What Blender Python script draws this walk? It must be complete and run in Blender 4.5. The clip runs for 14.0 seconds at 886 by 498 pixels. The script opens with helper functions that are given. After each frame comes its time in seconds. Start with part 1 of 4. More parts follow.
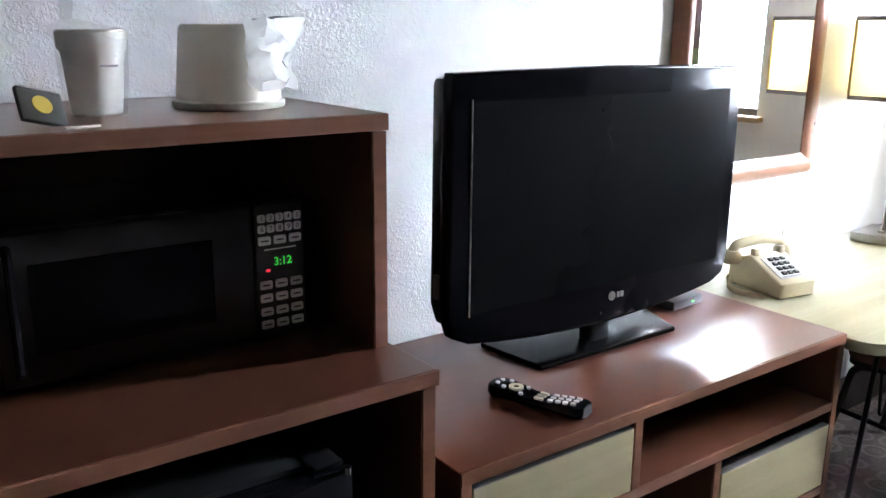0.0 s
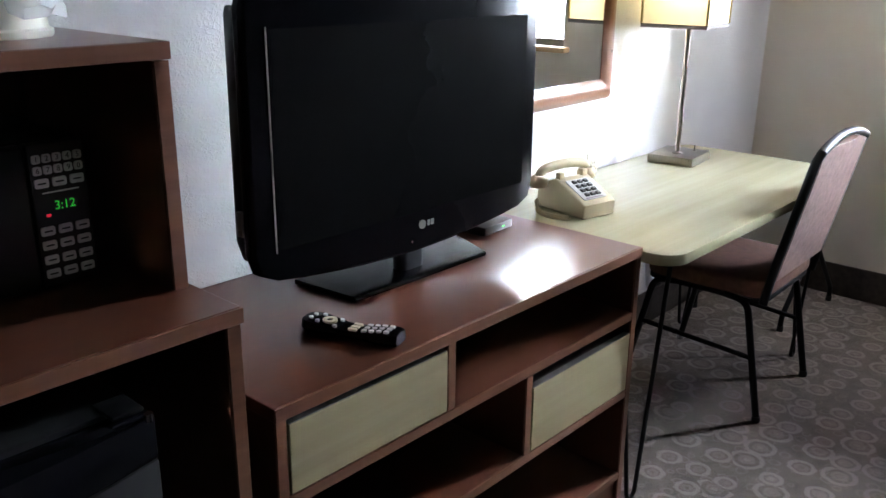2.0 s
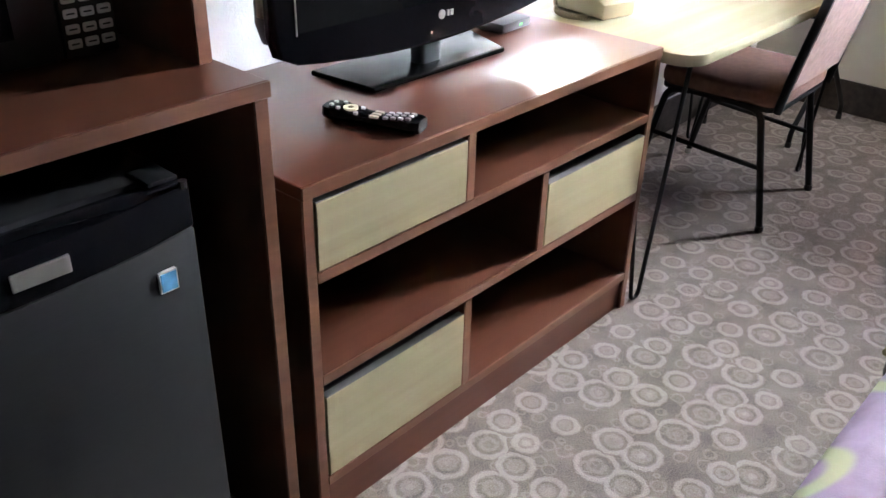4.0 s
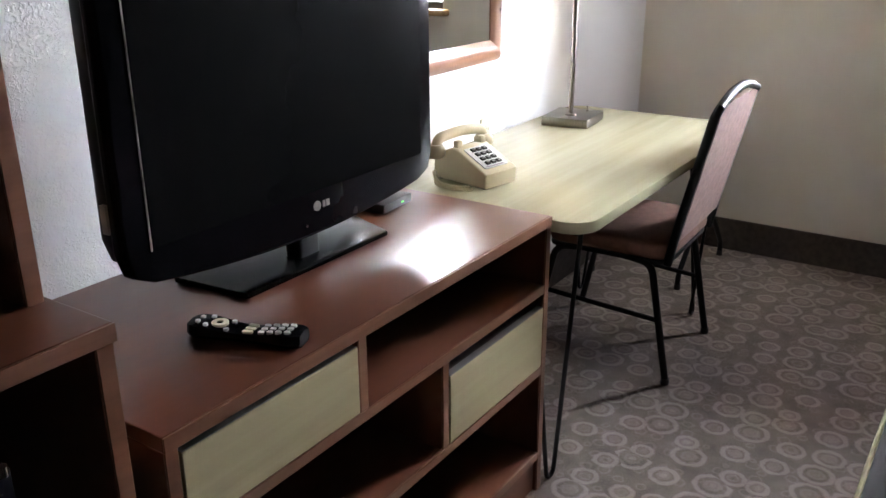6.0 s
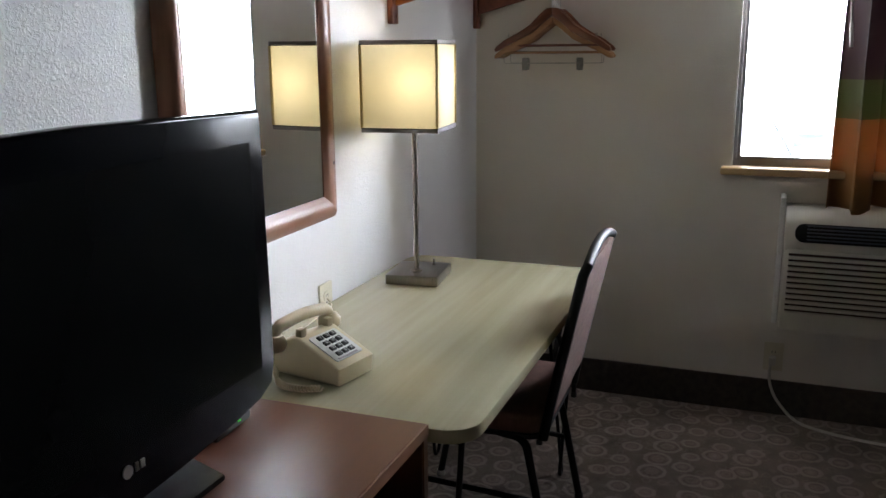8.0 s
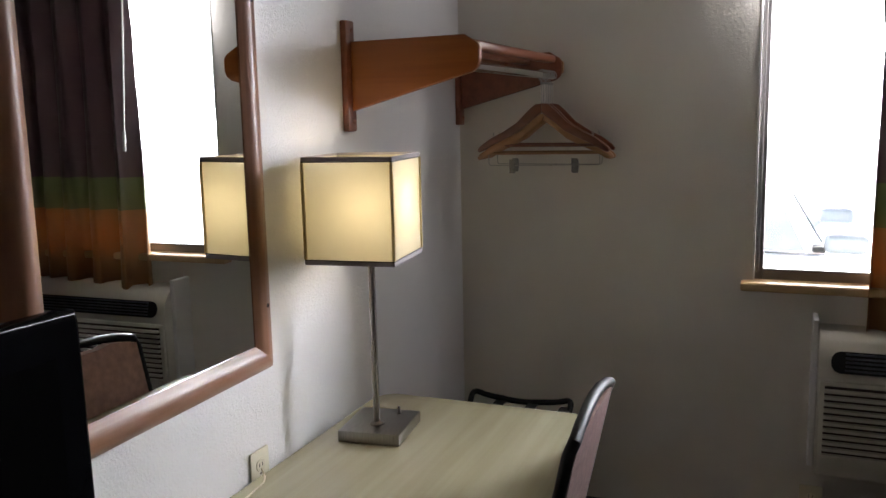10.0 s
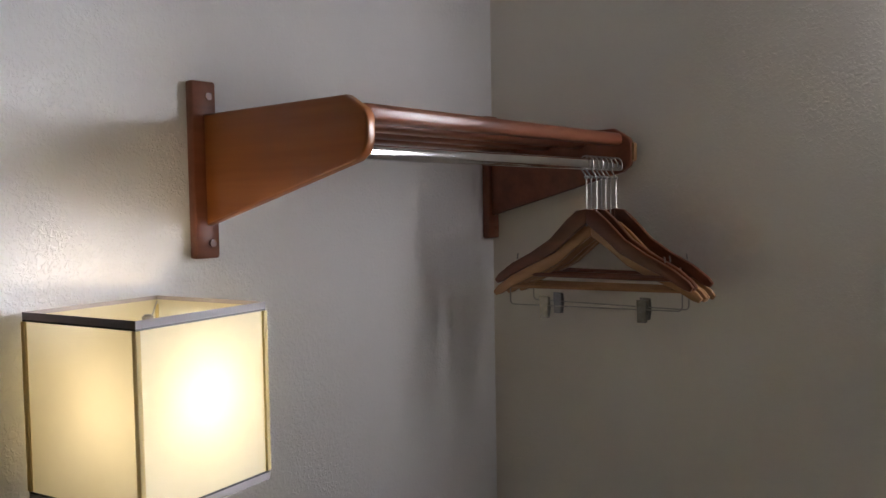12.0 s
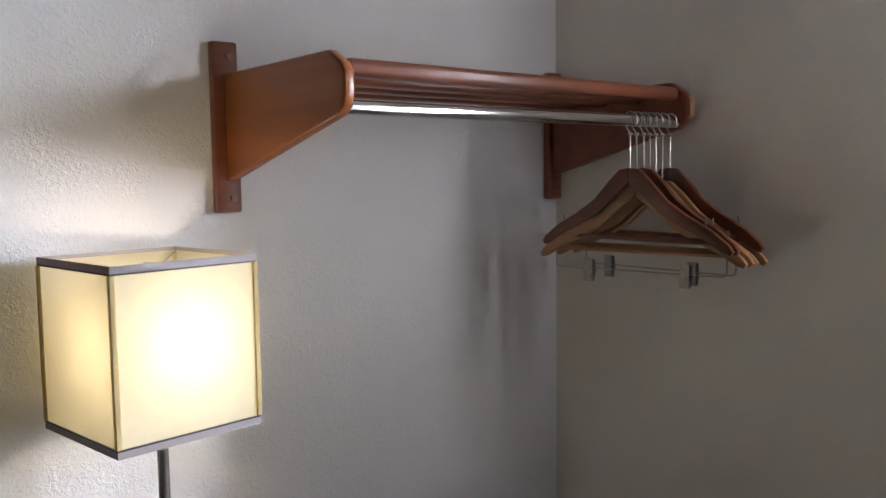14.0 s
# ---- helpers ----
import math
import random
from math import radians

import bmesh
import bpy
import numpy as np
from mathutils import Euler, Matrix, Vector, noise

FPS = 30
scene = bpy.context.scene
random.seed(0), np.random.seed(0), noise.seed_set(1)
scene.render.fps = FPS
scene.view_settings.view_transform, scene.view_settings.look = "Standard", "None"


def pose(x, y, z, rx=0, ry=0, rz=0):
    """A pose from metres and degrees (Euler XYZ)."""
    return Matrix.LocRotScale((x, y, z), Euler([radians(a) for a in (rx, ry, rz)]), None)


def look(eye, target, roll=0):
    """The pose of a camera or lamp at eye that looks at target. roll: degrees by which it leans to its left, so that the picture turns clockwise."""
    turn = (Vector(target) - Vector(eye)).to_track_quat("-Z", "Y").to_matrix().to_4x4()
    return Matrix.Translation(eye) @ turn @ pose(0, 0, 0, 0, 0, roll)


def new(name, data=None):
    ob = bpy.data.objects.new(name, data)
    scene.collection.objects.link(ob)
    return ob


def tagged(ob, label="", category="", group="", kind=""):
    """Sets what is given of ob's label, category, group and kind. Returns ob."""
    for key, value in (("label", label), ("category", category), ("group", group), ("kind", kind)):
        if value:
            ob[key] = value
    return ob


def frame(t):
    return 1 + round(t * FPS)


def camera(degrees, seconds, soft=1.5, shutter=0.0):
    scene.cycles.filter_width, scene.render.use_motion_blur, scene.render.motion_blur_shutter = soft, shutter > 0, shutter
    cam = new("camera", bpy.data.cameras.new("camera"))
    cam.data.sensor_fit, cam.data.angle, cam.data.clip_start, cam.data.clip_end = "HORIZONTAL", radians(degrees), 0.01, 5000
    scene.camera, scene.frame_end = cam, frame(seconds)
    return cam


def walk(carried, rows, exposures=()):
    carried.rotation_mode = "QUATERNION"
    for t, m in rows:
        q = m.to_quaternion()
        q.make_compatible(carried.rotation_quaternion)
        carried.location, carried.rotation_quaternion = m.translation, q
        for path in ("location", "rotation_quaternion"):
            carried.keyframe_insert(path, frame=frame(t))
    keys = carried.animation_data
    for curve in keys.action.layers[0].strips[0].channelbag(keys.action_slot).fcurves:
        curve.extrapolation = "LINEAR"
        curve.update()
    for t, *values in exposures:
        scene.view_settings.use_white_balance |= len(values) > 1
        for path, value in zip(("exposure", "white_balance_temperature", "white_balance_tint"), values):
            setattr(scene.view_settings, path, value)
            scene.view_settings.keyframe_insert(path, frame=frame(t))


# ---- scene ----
cam = camera(54.5, 14.0)
PATH = [
    (0, (0.249, 0.184, 1.408), (1.396, 1.744, 0.907), 0.5),
    (0.5, (0.283, 0.172, 1.405), (1.655, 1.51, 0.834), 0.6),
    (1, (0.289, 0.172, 1.401), (1.709, 1.455, 0.82), 0.6),
    (1.5, (0.287, 0.17, 1.396), (1.7, 1.453, 0.798), 0.5),
    (2, (0.287, 0.16, 1.39), (1.697, 1.43, 0.759), 0.6),
    (2.5, (0.278, 0.153, 1.372), (1.667, 1.403, 0.659), 0.9),
    (3, (0.257, 0.151, 1.345), (1.579, 1.323, 0.407), 1.4),
    (3.2, (0.25, 0.157, 1.335), (1.55, 1.309, 0.344), 1.5),
    (5.3, (0.226, 0.182, 1.317), (1.553, 1.329, 0.356), 2.2),
    (5.5, (0.26, 0.216, 1.326), (1.628, 1.354, 0.413), 2.3),
    (6, (0.389, 0.298, 1.354), (1.95, 1.338, 0.659), -0.2),
    (6.5, (0.492, 0.383, 1.396), (2.215, 1.218, 0.817), 0.4),
    (7, (0.527, 0.503, 1.427), (2.343, 1.173, 0.924), -0.5),
    (7.5, (0.559, 0.562, 1.421), (2.389, 1.218, 0.95), -0.4),
    (8, (0.696, 0.567, 1.428), (2.516, 1.259, 0.973), -0.5),
    (8.2, (0.761, 0.556, 1.433), (2.583, 1.249, 0.988), -0.3),
    (10.3, (1.341, 0.606, 1.578), (3.17, 1.375, 1.331), -1.9),
    (10.5, (1.48, 0.626, 1.591), (3.311, 1.407, 1.4), -2.4),
    (11, (1.835, 0.622, 1.576), (3.662, 1.431, 1.493), -2.3),
    (11.5, (2.129, 0.57, 1.583), (3.823, 1.629, 1.486), -1.6),
    (12, (2.391, 0.511, 1.586), (3.963, 1.742, 1.483), -1.0),
    (12.5, (2.51, 0.424, 1.596), (3.974, 1.782, 1.492), -0.5),
    (13, (2.559, 0.319, 1.593), (3.854, 1.838, 1.461), -0.1),
    (13.5, (2.578, 0.306, 1.581), (3.858, 1.836, 1.426), -0.9),
    (14, (2.59, 0.317, 1.566), (3.878, 1.837, 1.391), -0.8),
]
EXPOSURES = [(0.0, 3.45, 6000, 14), (0.5, 2.65, 6000, 14), (2.0, 2.8, 6050, 14), (3.2, 3.7, 6150, 15), (5.4, 4.05, 6500, 17), (6.0, 2.9, 6500, 17), (6.5, 2.05, 6500, 16), (7.2, 1.6, 6500, 15), (8.2, 1.5, 6400, 15), (10.3, 1.05, 6850, 19), (11.5, 1.0, 6900, 20), (12.5, 1.4, 6550, 20), (14.0, 1.35, 6500, 20)]
walk(cam, [(t, look(eye, target, roll)) for t, eye, target, roll in PATH], EXPOSURES)

# ---- world and lights ----
world = bpy.data.worlds.new("world")
scene.world = world
world.use_nodes = True
wn = world.node_tree
sky = wn.nodes.new("ShaderNodeTexSky")
sky.sky_type, sky.sun_disc = "NISHITA", False
sky.sun_elevation, sky.sun_rotation = radians(68), radians(60)
wn.links.new(sky.outputs[0], wn.nodes["Background"].inputs[0])
wn.nodes["Background"].inputs[1].default_value = 0.15

sun_data = bpy.data.lights.new("sun", "SUN")
sun_data.energy, sun_data.angle, sun_data.color = 4.0, radians(0.5), (1.0, 0.95, 0.88)
sun_lamp = new("sun", sun_data)
sun_lamp.matrix_world = look((14, 4, 22), (4.0, 0.0, 0.0))

bulb_data = bpy.data.lights.new("lamp_bulb", "POINT")
bulb_data.energy, bulb_data.color, bulb_data.shadow_soft_size = 0.52, (1.0, 0.86, 0.60), 0.03
bulb_lamp = new("lamp_bulb", bulb_data)
bulb_lamp.location = (3.082, 1.535, 1.335)

# added lamp in the upper uncurtained opening, tilted to brighten the north wall
day_data = bpy.data.lights.new("window_fill_lamp", "AREA")
day_data.shape, day_data.size, day_data.size_y = "RECTANGLE", 0.045, 0.66
day_data.energy, day_data.color = 1.25, (0.93, 0.96, 1.0)
day_lamp = new("window_fill_lamp", day_data)
day_lamp.matrix_world = look((4.142, 0.60, 1.72), (3.642, 1.60, 1.45))

# ---- materials ----
def mat(name, base, rough=0.5, metal=0.0, vary=0.12, scale=8.0, fine=0.0, bump=0.0, bscale=200.0, stretch=None, dark=None, spec=0.5, coat=0.0):
    """Plain procedural surface: base colour with large-scale stains, fine grain and relief."""
    m = bpy.data.materials.new(name)
    m.use_nodes = True
    n, l = m.node_tree.nodes, m.node_tree.links
    b = n["Principled BSDF"]
    b.inputs["Roughness"].default_value, b.inputs["Metallic"].default_value = rough, metal
    b.inputs["Specular IOR Level"].default_value, b.inputs["Coat Weight"].default_value = spec, coat
    b.inputs["Coat Roughness"].default_value = 0.12
    tc, mp = n.new("ShaderNodeTexCoord"), n.new("ShaderNodeMapping")
    mp.inputs["Scale"].default_value = stretch or (1, 1, 1)
    l.new(tc.outputs["Object"], mp.inputs[0])
    tex = n.new("ShaderNodeTexNoise")
    tex.inputs["Scale"].default_value, tex.inputs["Detail"].default_value = scale, 8.0
    l.new(mp.outputs[0], tex.inputs["Vector"])
    ramp = n.new("ShaderNodeValToRGB")
    lo = dark or tuple(c * (1 - vary) for c in base)
    ramp.color_ramp.elements[0].color, ramp.color_ramp.elements[1].color = (*lo, 1), (*(min(1, c * (1 + vary * 0.6)) for c in base), 1)
    ramp.color_ramp.elements[0].position, ramp.color_ramp.elements[1].position = 0.3, 0.7
    l.new(tex.outputs[0], ramp.inputs[0])
    l.new(ramp.outputs[0], b.inputs["Base Color"])
    rr = n.new("ShaderNodeMapRange")
    rr.inputs["To Min"].default_value, rr.inputs["To Max"].default_value = max(0.02, rough - 0.06), min(1, rough + 0.06)
    l.new(tex.outputs[0], rr.inputs["Value"])
    l.new(rr.outputs[0], b.inputs["Roughness"])
    if bump:
        t2, bp = n.new("ShaderNodeTexNoise"), n.new("ShaderNodeBump")
        t2.inputs["Scale"].default_value, t2.inputs["Detail"].default_value = bscale, 4.0
        bp.inputs["Strength"].default_value, bp.inputs["Distance"].default_value = bump, 0.002
        l.new(mp.outputs[0], t2.inputs["Vector"])
        l.new(t2.outputs[0], bp.inputs["Height"])
        l.new(bp.outputs[0], b.inputs["Normal"])
    return m


def wood(name, c1, c2, rough, axis="x", scale=1.0, spec=0.5):
    """Wood or wood laminate with long grain along an axis."""
    m = bpy.data.materials.new(name)
    m.use_nodes = True
    n, l = m.node_tree.nodes, m.node_tree.links
    b = n["Principled BSDF"]
    b.inputs["Specular IOR Level"].default_value = spec
    tc, mp = n.new("ShaderNodeTexCoord"), n.new("ShaderNodeMapping")
    s = {"x": (1.2, 26, 26), "y": (26, 1.2, 26), "z": (26, 26, 1.2)}[axis]
    mp.inputs["Scale"].default_value = tuple(v * scale for v in s)
    l.new(tc.outputs["Object"], mp.inputs[0])
    a, f = n.new("ShaderNodeTexNoise"), n.new("ShaderNodeTexNoise")
    a.inputs["Scale"].default_value, a.inputs["Detail"].default_value = 1.6, 3.0
    f.inputs["Scale"].default_value, f.inputs["Detail"].default_value = 7.0, 3.0
    l.new(mp.outputs[0], a.inputs["Vector"])
    l.new(mp.outputs[0], f.inputs["Vector"])
    mx = n.new("ShaderNodeMath")
    mx.operation = "MULTIPLY_ADD"
    mx.inputs[1].default_value = 0.3
    l.new(f.outputs[0], mx.inputs[0])
    l.new(a.outputs[0], mx.inputs[2])
    ramp = n.new("ShaderNodeValToRGB")
    ramp.color_ramp.elements[0].color, ramp.color_ramp.elements[1].color = (*c1, 1), (*c2, 1)
    ramp.color_ramp.elements[0].position, ramp.color_ramp.elements[1].position = 0.34, 0.92
    l.new(mx.outputs[0], ramp.inputs[0])
    l.new(ramp.outputs[0], b.inputs["Base Color"])
    rr = n.new("ShaderNodeMapRange")
    rr.inputs["To Min"].default_value, rr.inputs["To Max"].default_value = rough - 0.015, rough + 0.03
    l.new(a.outputs[0], rr.inputs["Value"])
    l.new(rr.outputs[0], b.inputs["Roughness"])
    return m


def plaster(name, base, strength):
    """Painted knockdown plaster: flattened blobs over fine orange peel."""
    m = mat(name, base, 0.42, vary=0.05, scale=2.5)
    n, l = m.node_tree.nodes, m.node_tree.links
    tc = n["Texture Coordinate"]
    a, f = n.new("ShaderNodeTexNoise"), n.new("ShaderNodeTexNoise")
    a.inputs["Scale"].default_value, a.inputs["Detail"].default_value = 125, 2.0
    a.inputs["Distortion"].default_value = 0.8
    f.inputs["Scale"].default_value, f.inputs["Detail"].default_value = 260, 2.0
    st = n.new("ShaderNodeMapRange")
    st.interpolation_type = "SMOOTHSTEP"
    st.inputs["From Min"].default_value, st.inputs["From Max"].default_value = 0.46, 0.60
    l.new(tc.outputs["Object"], a.inputs["Vector"])
    l.new(tc.outputs["Object"], f.inputs["Vector"])
    l.new(a.outputs[0], st.inputs["Value"])
    ad = n.new("ShaderNodeMath")
    ad.operation = "MULTIPLY_ADD"
    ad.inputs[1].default_value = 0.35
    l.new(f.outputs[0], ad.inputs[0])
    l.new(st.outputs[0], ad.inputs[2])
    bp = n.new("ShaderNodeBump")
    bp.inputs["Strength"].default_value, bp.inputs["Distance"].default_value = strength, 0.002
    l.new(ad.outputs[0], bp.inputs["Height"])
    l.new(bp.outputs[0], n["Principled BSDF"].inputs["Normal"])
    return m


def ring_nodes(n, l, vec, scale, rand, r_lo, r_hi, width, inner_share=0.0):
    """Rings of random radius round scattered points: (ring mask, centre mask, cell colour)."""
    v = n.new("ShaderNodeTexVoronoi")
    v.voronoi_dimensions = "2D"
    v.inputs["Scale"].default_value, v.inputs["Randomness"].default_value = scale, rand
    l.new(vec, v.inputs["Vector"])
    sep = n.new("ShaderNodeSeparateColor")
    l.new(v.outputs["Color"], sep.inputs[0])
    rad = n.new("ShaderNodeMapRange")
    rad.inputs["To Min"].default_value, rad.inputs["To Max"].default_value = r_lo, r_hi
    l.new(sep.outputs[0], rad.inputs["Value"])
    d = n.new("ShaderNodeMath")
    d.operation = "SUBTRACT"
    l.new(v.outputs["Distance"], d.inputs[0])
    l.new(rad.outputs[0], d.inputs[1])
    ab = n.new("ShaderNodeMath")
    ab.operation = "ABSOLUTE"
    l.new(d.outputs[0], ab.inputs[0])
    ring = n.new("ShaderNodeMapRange")
    ring.interpolation_type = "SMOOTHSTEP"
    ring.inputs["From Min"].default_value, ring.inputs["From Max"].default_value = width * 0.4, width * 1.3
    ring.inputs["To Min"].default_value, ring.inputs["To Max"].default_value = 1.0, 0.0
    l.new(ab.outputs[0], ring.inputs["Value"])
    # a fainter second ring inside the first
    half = n.new("ShaderNodeMath")
    half.operation = "MULTIPLY"
    half.inputs[1].default_value = 0.42
    l.new(rad.outputs[0], half.inputs[0])
    d2 = n.new("ShaderNodeMath")
    d2.operation = "SUBTRACT"
    l.new(v.outputs["Distance"], d2.inputs[0])
    l.new(half.outputs[0], d2.inputs[1])
    ab2 = n.new("ShaderNodeMath")
    ab2.operation = "ABSOLUTE"
    l.new(d2.outputs[0], ab2.inputs[0])
    inner = n.new("ShaderNodeMapRange")
    inner.interpolation_type = "SMOOTHSTEP"
    inner.inputs["From Min"].default_value, inner.inputs["From Max"].default_value = width * 0.3, width * 1.1
    inner.inputs["To Min"].default_value, inner.inputs["To Max"].default_value = inner_share, 0.0
    l.new(ab2.outputs[0], inner.inputs["Value"])
    both = n.new("ShaderNodeMath")
    both.operation = "MAXIMUM"
    l.new(ring.outputs[0], both.inputs[0])
    l.new(inner.outputs[0], both.inputs[1])
    dot = n.new("ShaderNodeMapRange")
    dot.interpolation_type = "SMOOTHSTEP"
    dot.inputs["From Min"].default_value, dot.inputs["From Max"].default_value = 0.06, 0.15
    dot.inputs["To Min"].default_value, dot.inputs["To Max"].default_value = 1.0, 0.0
    l.new(v.outputs["Distance"], dot.inputs["Value"])
    return both.outputs[0], dot.outputs[0], sep.outputs[1]


def carpet_material():
    m = bpy.data.materials.new("carpet_rings")
    m.use_nodes = True
    n, l = m.node_tree.nodes, m.node_tree.links
    b = n["Principled BSDF"]
    b.inputs["Roughness"].default_value, b.inputs["Specular IOR Level"].default_value = 0.95, 0.1
    b.inputs["Sheen Weight"].default_value = 0.15
    tc = n.new("ShaderNodeTexCoord")
    wob = n.new("ShaderNodeTexNoise")
    wob.inputs["Scale"].default_value = 60
    l.new(tc.outputs["Object"], wob.inputs["Vector"])
    wv = n.new("ShaderNodeVectorMath")
    wv.operation = "MULTIPLY_ADD"
    wv.inputs[1].default_value = (0.013, 0.013, 0.0)
    l.new(wob.outputs["Color"], wv.inputs[0])
    l.new(tc.outputs["Object"], wv.inputs[2])
    r1, c1, k1 = ring_nodes(n, l, wv.outputs[0], 9.6, 0.55, 0.24, 0.44, 0.08, 0.5)
    off = n.new("ShaderNodeVectorMath")
    off.inputs[1].default_value = (3.37, 1.71, 0)
    l.new(wv.outputs[0], off.inputs[0])
    r2, c2, k2 = ring_nodes(n, l, off.outputs[0], 17.0, 0.75, 0.12, 0.3, 0.06)
    sm = n.new("ShaderNodeMath")
    sm.operation = "MULTIPLY"
    sm.inputs[1].default_value = 0.4
    l.new(r2, sm.inputs[0])
    mxa = n.new("ShaderNodeMath")
    mxa.operation = "MAXIMUM"
    l.new(r1, mxa.inputs[0])
    l.new(sm.outputs[0], mxa.inputs[1])
    ck = n.new("ShaderNodeMath")
    ck.operation = "MULTIPLY"
    l.new(c1, ck.inputs[0])
    l.new(k1, ck.inputs[1])
    mxb = n.new("ShaderNodeMath")
    mxb.operation = "MAXIMUM"
    l.new(mxa.outputs[0], mxb.inputs[0])
    l.new(ck.outputs[0], mxb.inputs[1])
    pile = n.new("ShaderNodeTexNoise")
    pile.inputs["Scale"].default_value, pile.inputs["Detail"].default_value = 330, 3.0
    l.new(tc.outputs["Object"], pile.inputs["Vector"])
    pm = n.new("ShaderNodeMath")
    pm.operation = "MULTIPLY_ADD"
    pm.inputs[1].default_value = 0.9
    l.new(pile.outputs[0], pm.inputs[0])
    sc = n.new("ShaderNodeMath")
    sc.operation = "MULTIPLY_ADD"
    sc.inputs[1].default_value, sc.inputs[2].default_value = 0.42, -0.18
    l.new(mxb.outputs[0], sc.inputs[0])
    l.new(sc.outputs[0], pm.inputs[2])
    big = n.new("ShaderNodeTexNoise")
    big.inputs["Scale"].default_value = 14
    l.new(tc.outputs["Object"], big.inputs["Vector"])
    bm_ = n.new("ShaderNodeMath")
    bm_.operation = "MULTIPLY_ADD"
    bm_.inputs[1].default_value = 0.5
    l.new(big.outputs[0], bm_.inputs[0])
    l.new(pm.outputs[0], bm_.inputs[2])
    ramp = n.new("ShaderNodeValToRGB")
    e = ramp.color_ramp.elements
    e[0].color, e[0].position = (0.090, 0.073, 0.063, 1), 0.28
    e[1].color, e[1].position = (0.32, 0.272, 0.24, 1), 1.0
    mid = e.new(0.55)
    mid.color = (0.185, 0.147, 0.125, 1)
    l.new(bm_.outputs[0], ramp.inputs[0])
    l.new(ramp.outputs[0], b.inputs["Base Color"])
    bp = n.new("ShaderNodeBump")
    bp.inputs["Strength"].default_value, bp.inputs["Distance"].default_value = 0.5, 0.004
    l.new(pm.outputs[0], bp.inputs["Height"])
    l.new(bp.outputs[0], b.inputs["Normal"])
    return m


def spread_material():
    m = mat("bedspread_lavender", (0.40, 0.29, 0.43), 0.8, vary=0.12, scale=30, bump=0.3, bscale=260)
    n, l = m.node_tree.nodes, m.node_tree.links
    tc = n["Texture Coordinate"]
    r, c, k = ring_nodes(n, l, tc.outputs["Object"], 4.2, 0.5, 0.25, 0.42, 0.07)
    mix = n.new("ShaderNodeMix")
    mix.data_type = "RGBA"
    l.new(r, mix.inputs["Factor"])
    ramp = n["Color Ramp"]
    l.new(ramp.outputs[0], mix.inputs["A"])
    mix.inputs["B"].default_value = (0.50, 0.52, 0.30, 1)
    l.new(mix.outputs["Result"], n["Principled BSDF"].inputs["Base Color"])
    return m


def curtain_material():
    m = mat("curtain_satin", (0.1, 0.1, 0.1), 0.42, vary=0.1, scale=20, bump=0.15, bscale=40)
    n, l = m.node_tree.nodes, m.node_tree.links
    tc, b = n["Texture Coordinate"], n["Principled BSDF"]
    sep = n.new("ShaderNodeSeparateXYZ")
    l.new(tc.outputs["Object"], sep.inputs[0])
    sc = n.new("ShaderNodeMath")
    sc.operation = "MULTIPLY"
    sc.inputs[1].default_value = 0.4
    l.new(sep.outputs[2], sc.inputs[0])
    ramp = n.new("ShaderNodeValToRGB")
    cr = ramp.color_ramp
    cr.interpolation = "CONSTANT"
    cr.elements[0].color = (0.40, 0.205, 0.085, 1)
    cr.elements[1].position, cr.elements[1].color = 1.163 * 0.4, (0.17, 0.18, 0.085, 1)
    e = cr.elements.new(1.303 * 0.4)
    e.color = (0.12, 0.075, 0.08, 1)
    l.new(sc.outputs[0], ramp.inputs[0])
    l.new(ramp.outputs[0], b.inputs["Base Color"])
    tr, ms = n.new("ShaderNodeBsdfTranslucent"), n.new("ShaderNodeMixShader")
    l.new(ramp.outputs[0], tr.inputs[0])
    ms.inputs[0].default_value = 0.16
    l.new(b.outputs[0], ms.inputs[1])
    l.new(tr.outputs[0], ms.inputs[2])
    l.new(ms.outputs[0], n["Material Output"].inputs[0])
    return m


def shade_material(name, base, through_share):
    m = mat(name, base, 0.8, vary=0.03, scale=40, bump=0.1, bscale=600)
    n, l = m.node_tree.nodes, m.node_tree.links
    b, tr, ms = n["Principled BSDF"], n.new("ShaderNodeBsdfTranslucent"), n.new("ShaderNodeMixShader")
    tr.inputs[0].default_value = (*base, 1)
    ms.inputs[0].default_value = through_share
    l.new(b.outputs[0], ms.inputs[1])
    l.new(tr.outputs[0], ms.inputs[2])
    l.new(ms.outputs[0], n["Material Output"].inputs[0])
    return m


def glow(name, colour, strength):
    m = bpy.data.materials.new(name)
    m.use_nodes = True
    b = m.node_tree.nodes["Principled BSDF"]
    b.inputs["Base Color"].default_value = (*colour, 1)
    b.inputs["Emission Color"].default_value, b.inputs["Emission Strength"].default_value = (*colour, 1), strength
    return m


def clear(name, rough=0.0, tint=(1, 1, 1), share=0.85):
    """Thin clear sheet: mostly see-through, with a glossy skin."""
    m = bpy.data.materials.new(name)
    m.use_nodes = True
    n, l = m.node_tree.nodes, m.node_tree.links
    b, tr, ms = n["Principled BSDF"], n.new("ShaderNodeBsdfTransparent"), n.new("ShaderNodeMixShader")
    b.inputs["Base Color"].default_value, b.inputs["Roughness"].default_value = (*tint, 1), rough
    ms.inputs[0].default_value = share
    l.new(b.outputs[0], ms.inputs[1])
    l.new(tr.outputs[0], ms.inputs[2])
    l.new(ms.outputs[0], n["Material Output"].inputs[0])
    return m


